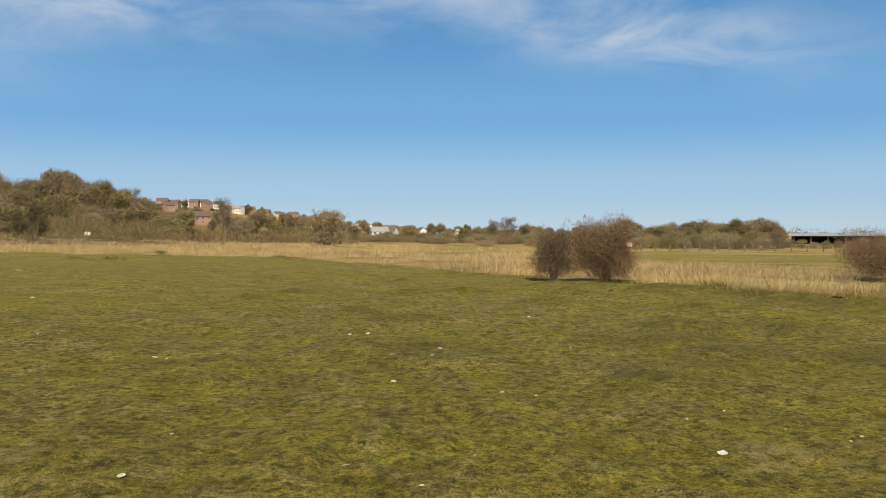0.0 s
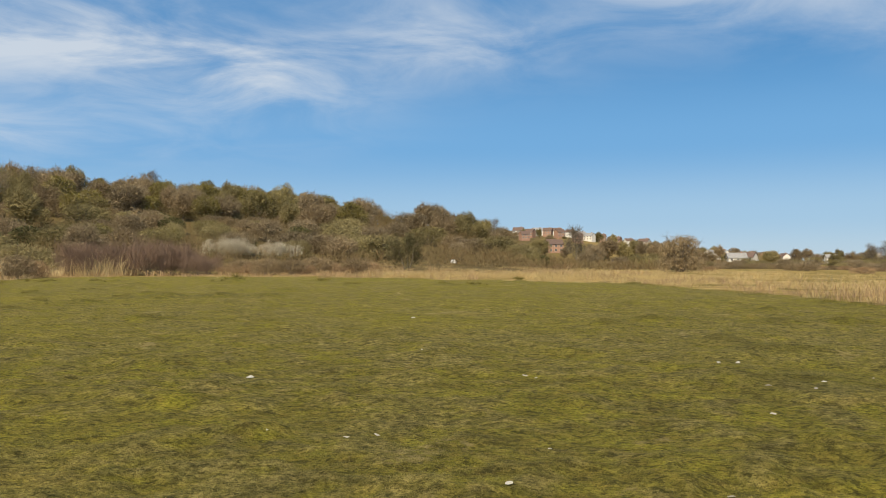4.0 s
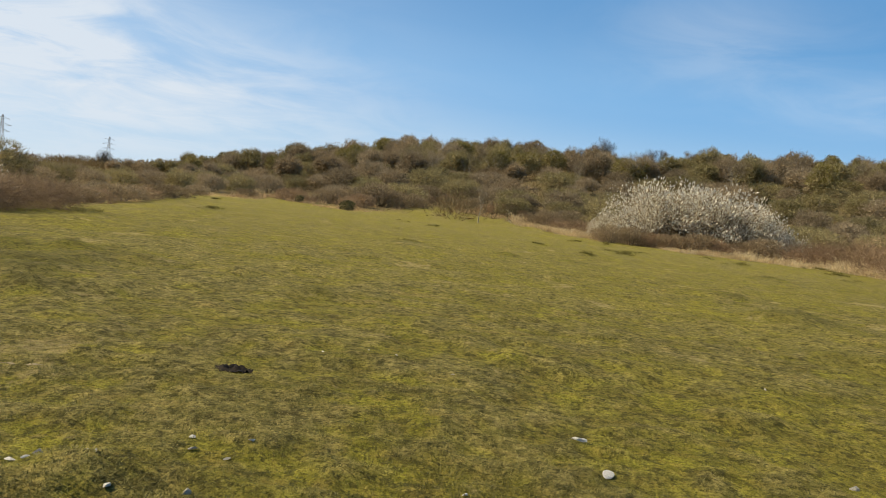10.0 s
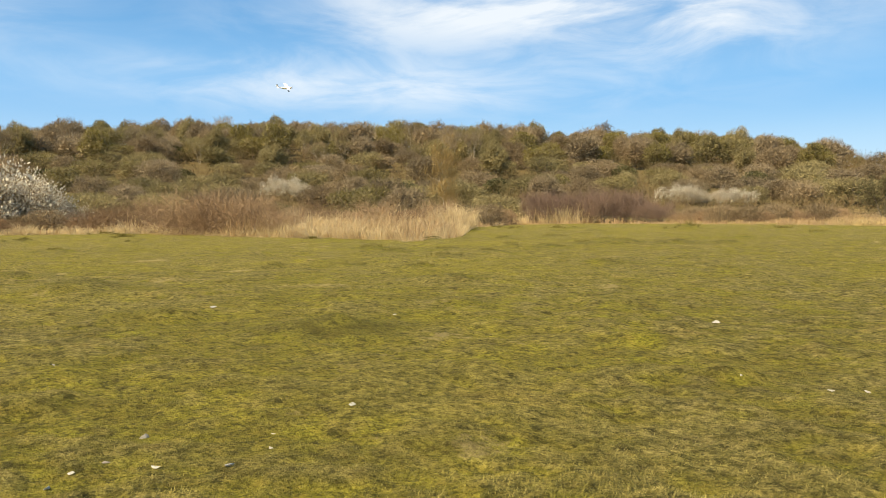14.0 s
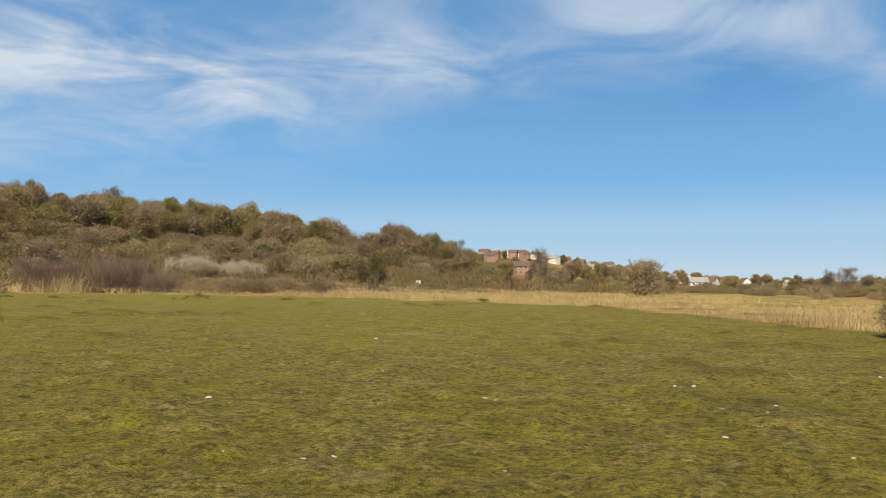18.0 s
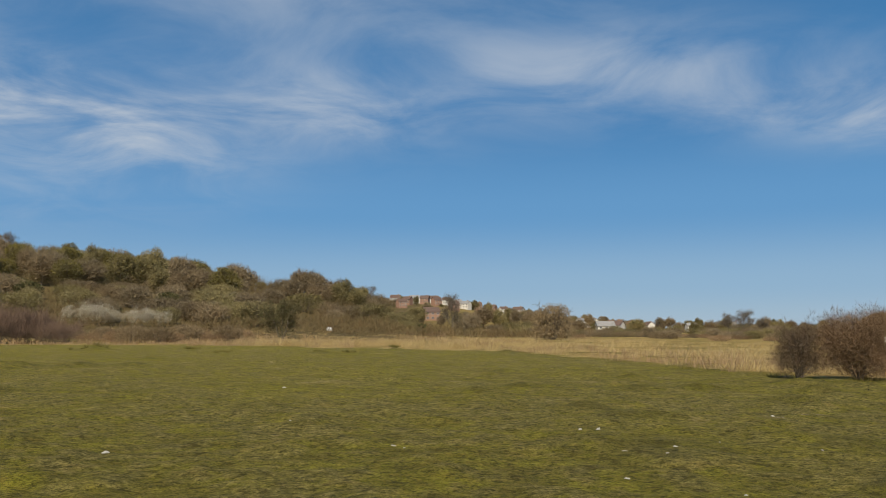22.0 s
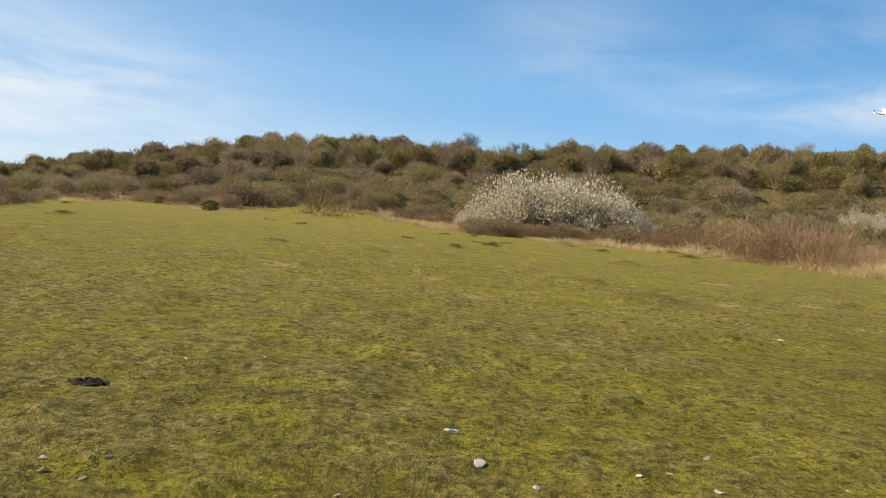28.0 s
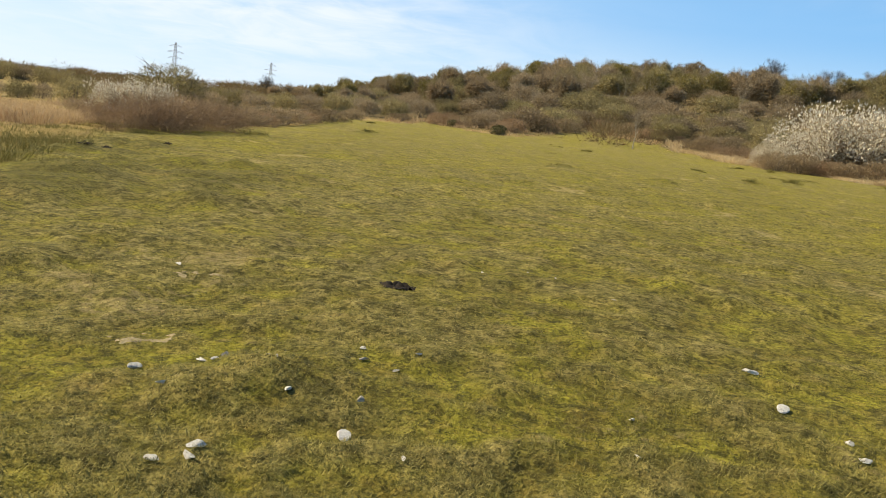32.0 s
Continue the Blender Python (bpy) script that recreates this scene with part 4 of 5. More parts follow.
near_bush("willow_bush", 101, 1.95, 0.95, 15000, TWIG_WILLOW, "round leafless reddish-brown willow bush at the turf's edge", stand(-11.0, 29.4, 0, 1.0, 0.02), 14, 0.25, 0.27)
near_bush("willow_bush", 102, 1.62, 0.68, 5000, TWIG_DARK, "thin dark leafless bush beside a larger brown one", stand(-7.6, 29.6, 40, 1.0, 0.02), 10, 0.3, 0.3)
near_bush("willow_bush", 103, 1.6, 2.0, 16000, TWIG_WILLOW, "broad leafless brown bush in tall dry grass", stand(-29.0, 35.0, 80, 1.0, 0.02), 16, 0.3, 0.26)
big = make_plant("sallow_bush", 104, 5.6, 3.5, 9, 0.15, 0.09, 13000, 0.28, 0.045, TWIG_BROWN, BARK, low=0.03, lump=0.26, extra=60, up=0.4, per_stem=4, core=True)
tagged(big, "dome-shaped leafless brown sallow standing in dry grass", "bush")
big.matrix_basis = stand(7.9, 122, 0, 1.0, 0.1)
dark = make_plant("thorn_tree", 105, 5.4, 2.3, 3, 0.2, 0.11, 3600, 0.5, 0.05, TWIG_THORN, BARK, low=0.16, lump=0.26, extra=30, leaves=1800, leaf_len=0.18, leaf_w=0.13, leaf_mat=LEAF_DARK)
tagged(dark, "small dark olive hawthorn on short stems before the wood", "tree")
dark.matrix_basis = stand(26.3, 122, 0, 1.0, 0.1)
BARE.put(stand(14.7, 200, 70, (0.72, 0.72, 0.92), 0.1))
birch = make_plant("birch_tree", 106, 10.5, 2.6, 1, 0.2, 0.085, 4200, 0.7, 0.05, TWIG_GOLD, PALE_BARK, low=0.16, lump=0.22, extra=16, per_stem=10, up=1.0)
tagged(birch, "slender young birch with golden-brown twigs and pale trunk", "tree")
birch.matrix_basis = stand(54.1, 128, 0, 1.0, 0.1)
small = make_plant("birch_tree", 107, 5.5, 1.0, 1, 0.4, 0.09, 350, 0.6, 0.03, TWIG_GREY, PALE_BARK, low=0.4, lump=0.22, extra=6, per_stem=6, up=1.0)
tagged(small, "thin white-stemmed birch sapling before dark scrub", "tree")
small.matrix_basis = stand(98.3, 122, 0, 1.0, 0.1)
for az, r, s in ((107.3, 110, 0.42), (110.5, 126, 0.3)):
    EVERGREEN.put(stand(az, r, pick.uniform(0, 360), (s * 1.2, s * 1.2, s), 0.05))

# ---- scrub on the far left, beyond the burrow ----
dome = make_plant("sallow_bush", 108, 4.8, 2.9, 7, 0.15, 0.09, 5000, 0.4, 0.04, TWIG_OLIVE, BARK, core=True, low=0.02, lump=0.24, extra=34, leaves=1800, leaf_len=0.12, leaf_w=0.08, leaf_mat=LEAF_DARK)
tagged(dome, "tall rounded dark green-brown sallow rising over scrub", "bush")
dome.matrix_basis = stand(129.0, 92, 0, (1.35, 1.35, 1.0), 0.1)
for az, r, s in ((122.4, 300, 0.5), (121.5, 305, 0.56), (120.6, 300, 0.6), (119.7, 302, 0.62), (118.7, 300, 0.66)):
    WOODS.put(stand(az, r, pick.uniform(0, 360), (s * 1.5, s * 1.5, s), 0.2))
for az, r, s in ((134.6, 72, 0.52), (136.4, 78, 0.38), (137.6, 70, 0.36), (139.4, 72, 0.4), (131.6, 96, 0.6), (126.6, 98, 0.62), (125.2, 110, 0.7), (123.6, 104, 0.62), (121.8, 112, 0.7), (120.2, 120, 0.75), (118.4, 130, 0.8), (116.4, 135, 0.8), (114.5, 138, 0.85), (112.6, 150, 0.9), (141, 70, 0.7), (143, 72, 0.8)):
    FINE.put(stand(az, r, pick.uniform(0, 360), (s * 1.1, s * 1.1, s * 0.9), 0.1))
for az, r, s in ((125.6, 44, 0.5), (124.6, 46, 0.55), (123.6, 48, 0.55), (122.6, 52, 0.55), (121.6, 55, 0.6), (120.6, 60, 0.6), (119.4, 66, 0.6), (118.4, 74, 0.6), (132.6, 40, 0.4), (130.8, 39, 0.42), (129.0, 40, 0.45), (128.0, 41, 0.45), (117.2, 96, 0.6), (114.0, 126, 0.7), (111.5, 128, 0.7), (134.2, 44, 0.35)):
    BROWN.put(stand(az, r, pick.uniform(0, 360), (s, s, s * 0.7), 0.05))
a = 111.0
while a < 143:
    s = pick.uniform(0.55, 0.85)
    (OLIVE if pick.random() < 0.6 else FINE).put(stand(a, 150 + pick.uniform(0, 45), pick.uniform(0, 360), (s * 1.25, s * 1.25, s), 0.15))
    a += 1.15
# ---- hedges and trees below the town and across the flat ----
a = -9.5
while a < 20:
    for r, kinds, low, highest, keep in ((150, (BROWN, BROWN, CANES), 0.35, 0.6, 0.5), (190, (BROWN, OLIVE), 0.4, 0.65, 0.75), (230, (OLIVE, BROWN, BROWN), 0.5, 0.8, 0.95), (290, (OLIVE, WOODS, OLIVE), 0.5, 0.72, 0.98), (360, (WOODS, OLIVE, BROWN), 0.42, 0.66, 0.98), (430, (WOODS, EVERGREEN, OLIVE), 0.45, 0.66, 0.95), (540, (WOODS,), 0.5, 0.66, 0.95)):
        built = 12.5 < a < 19.5 and r > 340
        if pick.random() < (0.62 if built else keep) and not (15.3 < a < 17.4 and 170 < r < 320):
            s = (0.75 if built else 1) * pick.uniform(low, highest) * (0.85 if a < 2 else 0.9 if a < 8 else 1.1)
            pick.choice(kinds).put(stand(a + pick.uniform(-0.6, 0.6), r + pick.uniform(-18, 18), pick.uniform(0, 360), (s * 1.5, s * 1.5, s), 0.15))
    a += 0.8
a = -9.4
while a < 12:
    s = pick.uniform(0.38, 0.58)
    pick.choice((BROWN, OLIVE, OLIVE)).put(stand(a, 205 + pick.uniform(-22, 25), pick.uniform(0, 360), (s * 1.6, s * 1.6, s), 0.15))
    if a < 11:
        s = pick.uniform(0.5, 0.72)
        WOODS.put(stand(a + 0.3, 560 + pick.uniform(-20, 40), pick.uniform(0, 360), (s * 1.7, s * 1.7, s * (1.4 if a > -3 else 1.1)), 0.15))
    a += 0.62
for az, r, s in ((16.9, 300, 0.42), (15.5, 295, 0.45), (16.2, 285, 0.22), (17.5, 310, 0.5), (14.4, 280, 0.7), (13.8, 300, 0.72), (12.6, 310, 0.75), (10.4, 330, 0.72), (9.6, 320, 0.7), (17.2, 420, 0.5), (18.2, 440, 0.5), (19.2, 430, 0.5), (14.8, 430, 0.5), (9.4, 420, 0.55), (10.9, 430, 0.5), (12.2, 410, 0.6), (11.6, 300, 0.8), (13.4, 262, 0.8), (5.4, 430, 0.75), (4.4, 440, 0.7), (3.6, 450, 0.6), (2.2, 560, 0.7), (1.6, 560, 0.7), (0.8, 570, 0.65)):
    WOODS.put(stand(az, r, pick.uniform(0, 360), s, 0.2))
for az, r, s in ((-6.3, 280, 0.9), (9.9, 400, 0.8), (10.6, 400, 0.9)):
    EVERGREEN.put(stand(az, r, 0, (s * 0.6, s * 0.6, s * 1.5), 0.2))
a = -31.0
while a < -12.4:
    low = a < -22.6
    (OLIVE if pick.random() < 0.75 else FINE).put(stand(a, 150 + pick.uniform(-10, 8), pick.uniform(0, 360), pick.uniform(0.26, 0.36) if low else pick.uniform(0.55, 0.75), 0.1))
    if not low:
        WOODS.put(stand(a + 0.4, 185 + pick.uniform(-10, 10), pick.uniform(0, 360), (lambda q: (q * 1.7, q * 1.7, q))(pick.uniform(0.44, 0.6)), 0.1))
        FINE.put(stand(a + 0.2, 138 + pick.uniform(-5, 5), pick.uniform(0, 360), pick.uniform(0.4, 0.6), 0.1))
    a += 0.7


def far_wood():
    """Low woods along the horizon, all round, too far off to tell tree from tree."""
    rng = random.Random(77)
    C, S = [], []
    for k in range(520):
        az = rng.uniform(-180, 180)
        x, y = flat(az, rng.uniform(700, 1100))
        h = rng.uniform(3, 6.5)
        C.append((x, y, gz(x, y) + h * 0.55))
        S.append((rng.uniform(8, 22), rng.uniform(8, 22), h))
    V1, F1, N1 = sprays(rng, C, S, 60000, 1.7, 0.5, 0.5)
    V1[:, 2] = np.maximum(V1[:, 2], 0.2)
    C, S = [], []
    for k in range(190):
        az = rng.uniform(109, 150)
        x, y = flat(az, rng.uniform(300, 420))
        h = rng.uniform(0.75, 1.15) * float(np.interp(az, [109, 117, 126, 136, 150], [4.6, 3.8, 2.6, 1.4, 1.4]))
        C.append((x, y, gz(x, y) + h * 0.7))
        S.append((rng.uniform(4, 9), rng.uniform(4, 9), h))
    V2, F2, N2 = sprays(rng, C, S, 90000, 0.9, 0.2, 0.6)
    ob = mesh_object("far_wood", np.concatenate([V1, V2]), np.concatenate([F1, F2 + len(V1)]), TWIG_SHADE, normals=np.concatenate([N1, N2]))
    tagged(ob, "distant leafless woods along the horizon", "woodland", kind="stuff")


def underwood():
    """Twiggy undergrowth that fills the hillside between the shrubs."""
    rng = random.Random(78)
    g = np.random.default_rng(78)
    n = 4200
    az, r = g.uniform(28, 118, n), 124 + (g.random(n) ** 0.7) * 262
    spur = g.random(n) < 0.22
    az, r = np.where(spur, g.uniform(7, 32, n), az), np.where(spur, g.uniform(135, 330, n), r)
    az = np.where((az > 108) & (r < 170), 100, az)
    bare = (az > 85.5) & (az < 94.5) & (r > 300)
    X, Y = -np.sin(np.radians(az)) * r, np.cos(np.radians(az)) * r
    Z = ground_z(X, Y)
    tall = np.where(bare, 0.5, np.clip((r - 180) / 120, 0, 1) * 1.8 + 1.5)
    tall = np.where(spur & (az < 19), 0.9, tall)
    C = np.stack([X, Y, Z + 0.5 * tall], 1)
    S = np.stack([g.uniform(2.0, 5.0, n), g.uniform(2.0, 5.0, n), g.uniform(0.7, 1.6, n) * tall], 1)
    V, F, N = sprays(rng, C, S, 400000, 0.75, 0.11, 0.8)
    ob = mesh_object("undergrowth", V, F, TWIG_SHADE, normals=N)
    tagged(ob, "leafless olive-brown undergrowth covering the hillside", "undergrowth", kind="stuff")


far_wood()
underwood()


# ---- dry grass and turf ----
def tufts(name, label, mat, az, r, height, blades_each, radius, width, lean, seed, category="grass"):
    """Tussocks of blades as one sheet of grass."""
    g = np.random.default_rng(seed)
    n, k = len(az), blades_each
    X, Y = -np.sin(np.radians(az)) * r, np.cos(np.radians(az)) * r
    Z = ground_z(X, Y)
    rep = lambda q: np.repeat(np.broadcast_to(q, (n,)), k)
    a, d = g.uniform(0, 2 * np.pi, n * k), np.sqrt(g.random(n * k)) * rep(radius)
    bx, by = rep(X) + np.cos(a) * d, rep(Y) + np.sin(a) * d
    swell = np.clip(-0.55 + 3.1 * (0.6 * value_noise(X * 0.16, Y * 0.16, seed + 40) + 0.4 * value_noise(X * 0.7, Y * 0.7, seed + 41)), 0.18, 2.2)
    h = rep(height) * rep(swell * (0.5 + 0.9 * g.random(n))) * (0.5 + 0.8 * g.random(n * k))
    a = a + g.normal(size=n * k) * 0.7
    out = lean * h * (0.2 + 1.2 * g.random(n * k))
    mx, my, mz = bx + np.cos(a) * out * 0.35, by + np.sin(a) * out * 0.35, h * 0.7
    tx, ty, tz = bx + np.cos(a) * out, by + np.sin(a) * out, h * (1.05 - 0.35 * lean * g.random(n * k))
    f = g.uniform(0, np.pi, n * k)
    wx, wy = np.cos(f) * rep(width) / 2, np.sin(f) * rep(width) / 2
    z0 = rep(Z) - 0.01
    V = np.stack([np.stack([bx - wx, by - wy, z0], 1), np.stack([bx + wx, by + wy, z0], 1), np.stack([mx + wx * 0.7, my + wy * 0.7, z0 + mz], 1), np.stack([mx - wx * 0.7, my - wy * 0.7, z0 + mz], 1), np.stack([tx, ty, z0 + tz], 1)], 1).reshape(-1, 3)
    o = np.arange(n * k)[:, None] * 5
    F = np.concatenate([o + np.array([[0, 1, 2]]), o + np.array([[0, 2, 3]]), o + np.array([[3, 2, 4]])])
    N = np.stack([np.cos(a) * 0.75, np.sin(a) * 0.75, np.full(n * k, 0.8)], 1)
    first = np.cross(V[1::5] - V[0::5], V[2::5] - V[0::5])
    F[np.tile((first * N).sum(1) < 0, 3)] = F[np.tile((first * N).sum(1) < 0, 3)][:, [0, 2, 1]]
    ob = mesh_object(name, V, F, mat, normals=np.repeat(N / np.linalg.norm(N, axis=1)[:, None], 5, axis=0))
    return tagged(ob, label, category, kind="stuff")


def spread(seed, n, az0, az1, r0, r1, power=1.0):
    g = np.random.default_rng(seed)
    az = g.uniform(az0, az1, n)
    return az, r0 + (r1 - r0) * g.random(n) ** power


def patchy(seed, az, r, scale, cut):
    X, Y = -np.sin(np.radians(az)) * r, np.cos(np.radians(az)) * r
    keep = value_noise(X * scale, Y * scale, seed) * 0.65 + value_noise(X * scale * 3, Y * scale * 3, seed + 1) * 0.35 > cut
    return az[keep], r[keep]


def belt(seed, n, az0, az1, depth_at, cut=0.42, start=0.0):
    """Places in the rough strip that begins where the turf ends."""
    g = np.random.default_rng(seed)
    az = g.uniform(az0, az1, n)
    edge = np.interp(az, EDGE_AZ, EDGE_R)
    depth = np.interp(az, *depth_at)
    ragged = 5 * (value_noise(az * 0.9, az * 0, seed + 5) - 0.5) + 3 * (value_noise(az * 3.1, az * 0, seed + 6) - 0.5)
    return patchy(seed, az, edge + start + ragged * np.clip(edge / 60, 0.3, 1) + depth * g.random(n) ** 1.3, 0.2, cut)


DEPTH = ([-40, -17, -8, 2, 10, 20, 28, 38, 48, 52, 57, 63, 70, 78, 92, 112], [16, 20, 22, 34, 40, 32, 30, 22, 14, 34, 44, 36, 30, 22, 16, 14])
az, r = belt(1, 9500, -34, 30, DEPTH, 0.45)
tufts("tall_dry_grass", "tall straw-coloured dead grass beside the turf", STRAW, az, r, np.interp(az, [-12, -4, 8, 30], [0.27, 0.25, 0.25, 0.32]) * (0.45 + 1.1 * value_noise(az * 1.9, r * 0.35, 43)), 15, 0.55, 0.006 + r * 0.00024, 1.7, 1)
az, r = belt(11, 1700, -34, 34, DEPTH, 0.50)
tufts("tall_dry_grass", "brown withered stems among straw-coloured grass", TWIG_RUST, az, r, np.clip(0.20 + 0.003 * r, 0.26, 0.5), 8, 0.4, 0.010 + r * 0.0003, 1.1, 11)
az, r = belt(12, 1500, -34, 12, ([-40, 20], [3, 3]), 0.45, -1.5)
tufts("dry_grass", "olive tussocks along the edge of the turf", TUSSOCK, az, r, 0.10, 14, 0.35, 0.010, 1.7, 12)
az, r = belt(2, 5200, 52.4, 66, DEPTH, 0.42)
tufts("tall_dry_grass", "pale tussocks of tall dead reed grass", PALE_STRAW, az, r, np.clip(0.72 + 0.012 * (r - 46), 0.7, 1.3) * (0.7 + 0.6 * value_noise(az * 2.3, r * 0.3, 41)), 13, 0.55, 0.008 + r * 0.00024, 1.15, 2)
az, r = spread(14, 2600, 44, 76, 84, 122)
az, r = patchy(14, az, r, 0.16, 0.46)
keep = r > np.interp(az, EDGE_AZ, EDGE_R) + 1
az, r = az[keep], r[keep]
tufts("tall_dry_grass", "tall bleached grass between brown thickets", PALE_STRAW, az, r, 1.25, 13, 0.9, 0.034, 1.15, 14)
az, r = belt(15, 1500, 52.0, 72, DEPTH, 0.47)
tufts("tall_dry_grass", "rust-brown withered grass among pale reed grass", RUSTY_STRAW, az, r, 0.95, 10, 0.5, 0.026, 1.1, 15)
az, r = belt(3, 2000, 29, 118, DEPTH, 0.40)
tufts("dry_grass", "faded pinkish dead grass below the thicket", RUSTY_STRAW, az, r, 0.42, 10, 0.5, 0.014 + r * 0.0005, 0.9, 3)
az, r = belt(4, 4800, 63, 96, DEPTH, 0.40, -1.0)
tufts("dry_grass", "bleached dead grass along the foot of the bushes", PALE_STRAW, az, r, 0.48, 10, 0.6, 0.012 + r * 0.00035, 1.6, 4)
az, r = belt(5, 3000, 127, 146, ([120, 131, 150], [10, 34, 40]), 0.40, 9)
tufts("dry_grass", "tan rough grass in a hollow", RUSTY_STRAW, az, r, 0.24, 14, 0.4, 0.016, 1.4, 5)
az, r = belt(13, 500, 129, 146, ([120, 150], [9, 9]), 0.42, -0.5)
tufts("rough_grass", "rank olive-green tussocks at the turf's edge", TUSSOCK, az, r, 0.11, 22, 0.4, 0.009, 1.8, 13)
az, r = belt(6, 1500, 10, 40, ([0, 50], [30, 30]), 0.45, 22)
tufts("dry_grass", "russet rough grass before the wood", RUSTY_STRAW, az, r, 0.45, 9, 0.6, 0.05, 1.6, 6)

az, r = belt(7, 4200, -9, 30, ([-40, 30], [75, 60]), 0.46, 20)
tufts("dry_grass", "scattered straw-coloured grass across the flat", STRAW, az, r, 0.30, 8, 0.9, 0.04, 1.8, 7)


def turf_blades(seed, n, r0, r1, length, rise, on_tufts):
    """Short grazed blades, thinning out with distance; upright in the tussocks, lying flat elsewhere."""
    g = np.random.default_rng(seed)
    az, r = g.uniform(-32, 143, n), r0 * (r1 / r0) ** g.random(n)
    X, Y = -np.sin(np.radians(az)) * r, np.cos(np.radians(az)) * r
    T = tuft(X, Y)
    keep = (r < np.interp(az, EDGE_AZ, EDGE_R) + 1.0) & (g.random(n) < (T if on_tufts else 1.0))
    X, Y, r, T = X[keep], Y[keep], r[keep], T[keep]
    n = len(r)
    Z = ground_z(X, Y) + 0.001 + T * g.random(n) * 0.018
    a, ln = g.uniform(0, 2 * np.pi, n), length * (0.5 + g.random(n)) * np.clip(1.2 - 0.05 * r, 0.6, 1)
    up = ln * rise * g.random(n) * np.clip(1.3 - r / 7, 0.12, 1)
    wd = (0.0009 + 0.00036 * r) * (0.6 + 0.8 * g.random(n))
    dx, dy = np.cos(a), np.sin(a)
    V = np.stack([np.stack([X - dy * wd, Y + dx * wd, Z], 1), np.stack([X + dy * wd, Y - dx * wd, Z], 1), np.stack([X + dx * ln, Y + dy * ln, Z + up], 1)], 1).reshape(-1, 3)
    ob = mesh_object("grass", V, np.arange(3 * n).reshape(-1, 3), BLADES)
    ob.data.attributes.new("tuft", "FLOAT", "POINT").data.foreach_set("value", np.repeat(T, 3).astype(np.float32))
    return tagged(ob, "short grazed grass blades over moss", "grass", kind="stuff")


turf_blades(21, 150000, 2.6, 15, 0.013, 1.0, False)
turf_blades(23, 190000, 2.8, 8, 0.014, 1.6, False)
turf_blades(22, 360000, 2.6, 16, 0.018, 1.7, True)

# small grazed tussocks that stand proud of the turf
g1 = np.random.default_rng(31)
az, r = g1.uniform(-32, 143, 4200), 3.0 * (13 / 3.0) ** g1.random(4200)
az, r = patchy(33, az, r, 0.7, 0.47)
tufts("grass", "dark mossy tussocks dotted over the turf", TUSSOCK, az, r, 0.024, 26, 0.07 + 0.004 * r, 0.0016 + 0.0004 * r, 1.5, 34)
# rank grass on the hummocks
hx, hy, hw = (np.array([q[k] for q in MOUNDS for i in range(9)]) for k in (0, 1, 2))
hx, hy = hx + g1.normal(size=len(hx)) * hw * 0.5, hy + g1.normal(size=len(hy)) * hw * 0.5
hr = np.hypot(hx, hy)
tufts("rough_grass", "rank dark-green grass on low hummocks in the turf", TUSSOCK, np.degrees(np.arctan2(-hx, hy)), hr, 0.02 + 0.0016 * hr, 22, 0.2, 0.001 + 0.0004 * hr, 1.7, 35)


# ---- stones, burrow and droppings on the turf ----
def stone(seed, name="flint_stone", mat=FLINT, flatness=0.62):
    rng = random.Random(seed)
    bm = bmesh.new()
    bmesh.ops.create_icosphere(bm, subdivisions=2, radius=0.5)
    ax = [Vector((rng.uniform(-1, 1), rng.uniform(-1, 1), rng.uniform(-1, 1))).normalized() for k in range(9)]
    for v in bm.verts:
        p = v.co.copy()
        for d in ax:
            over = p.dot(d) - 0.17 - 0.12 * abs(d.x)
            if over > 0:
                p -= d * over
        p *= 1 + 0.12 * (noise.noise(p * 4 + Vector((seed, 0, 0))))
        v.co = Vector((p.x * 1.25, p.y, p.z * flatness))
    me = bpy.data.meshes.new(name)
    bm.to_mesh(me)
    bm.free()
    me.materials.append(mat)
    return me


STONES = [stone(k) for k in (1, 2, 3, 4)] + [stone(k, "flint_stone", GREY_FLINT) for k in (5, 6)]
LARGE = ((130.6, 4.8), (127.1, 3.8), (118.3, 4.0), (92.5, 5.9), (90.9, 5.3), (86.5, 4.7), (87.4, 4.9), (92.2, 6.0), (63.1, 6.4), (70.6, 14.2), (-18.6, 6.3), (21.2, 5.6), (26.3, 23.1), (-5.9, 15.1), (37.7, 11.5))
MIDDLE = ((129.1, 4.4), (129.5, 3.7), (127.5, 3.7), (125.4, 4.9), (126.8, 4.8), (116.9, 5.2), (116.9, 5.0), (114.8, 4.9), (121.6, 4.4), (117.1, 4.4), (128.2, 7.3), (106.0, 8.2), (109.0, 7.9), (104.2, 8.1), (100.0, 4.6), (82.1, 5.2),
          (76.2, 6.1), (71.5, 5.2), (68.8, 5.5), (76.0, 5.3), (80.6, 9.1), (58.8, 12.4), (-26.8, 7.4), (3.4, 8.8), (6.4, 12.2), (0.7, 10.3), (19.1, 11.4), (29.7, 7.6), (31.8, 7.4), (5.2, 12.4), (0.2, 10.8), (18.4, 11.1))
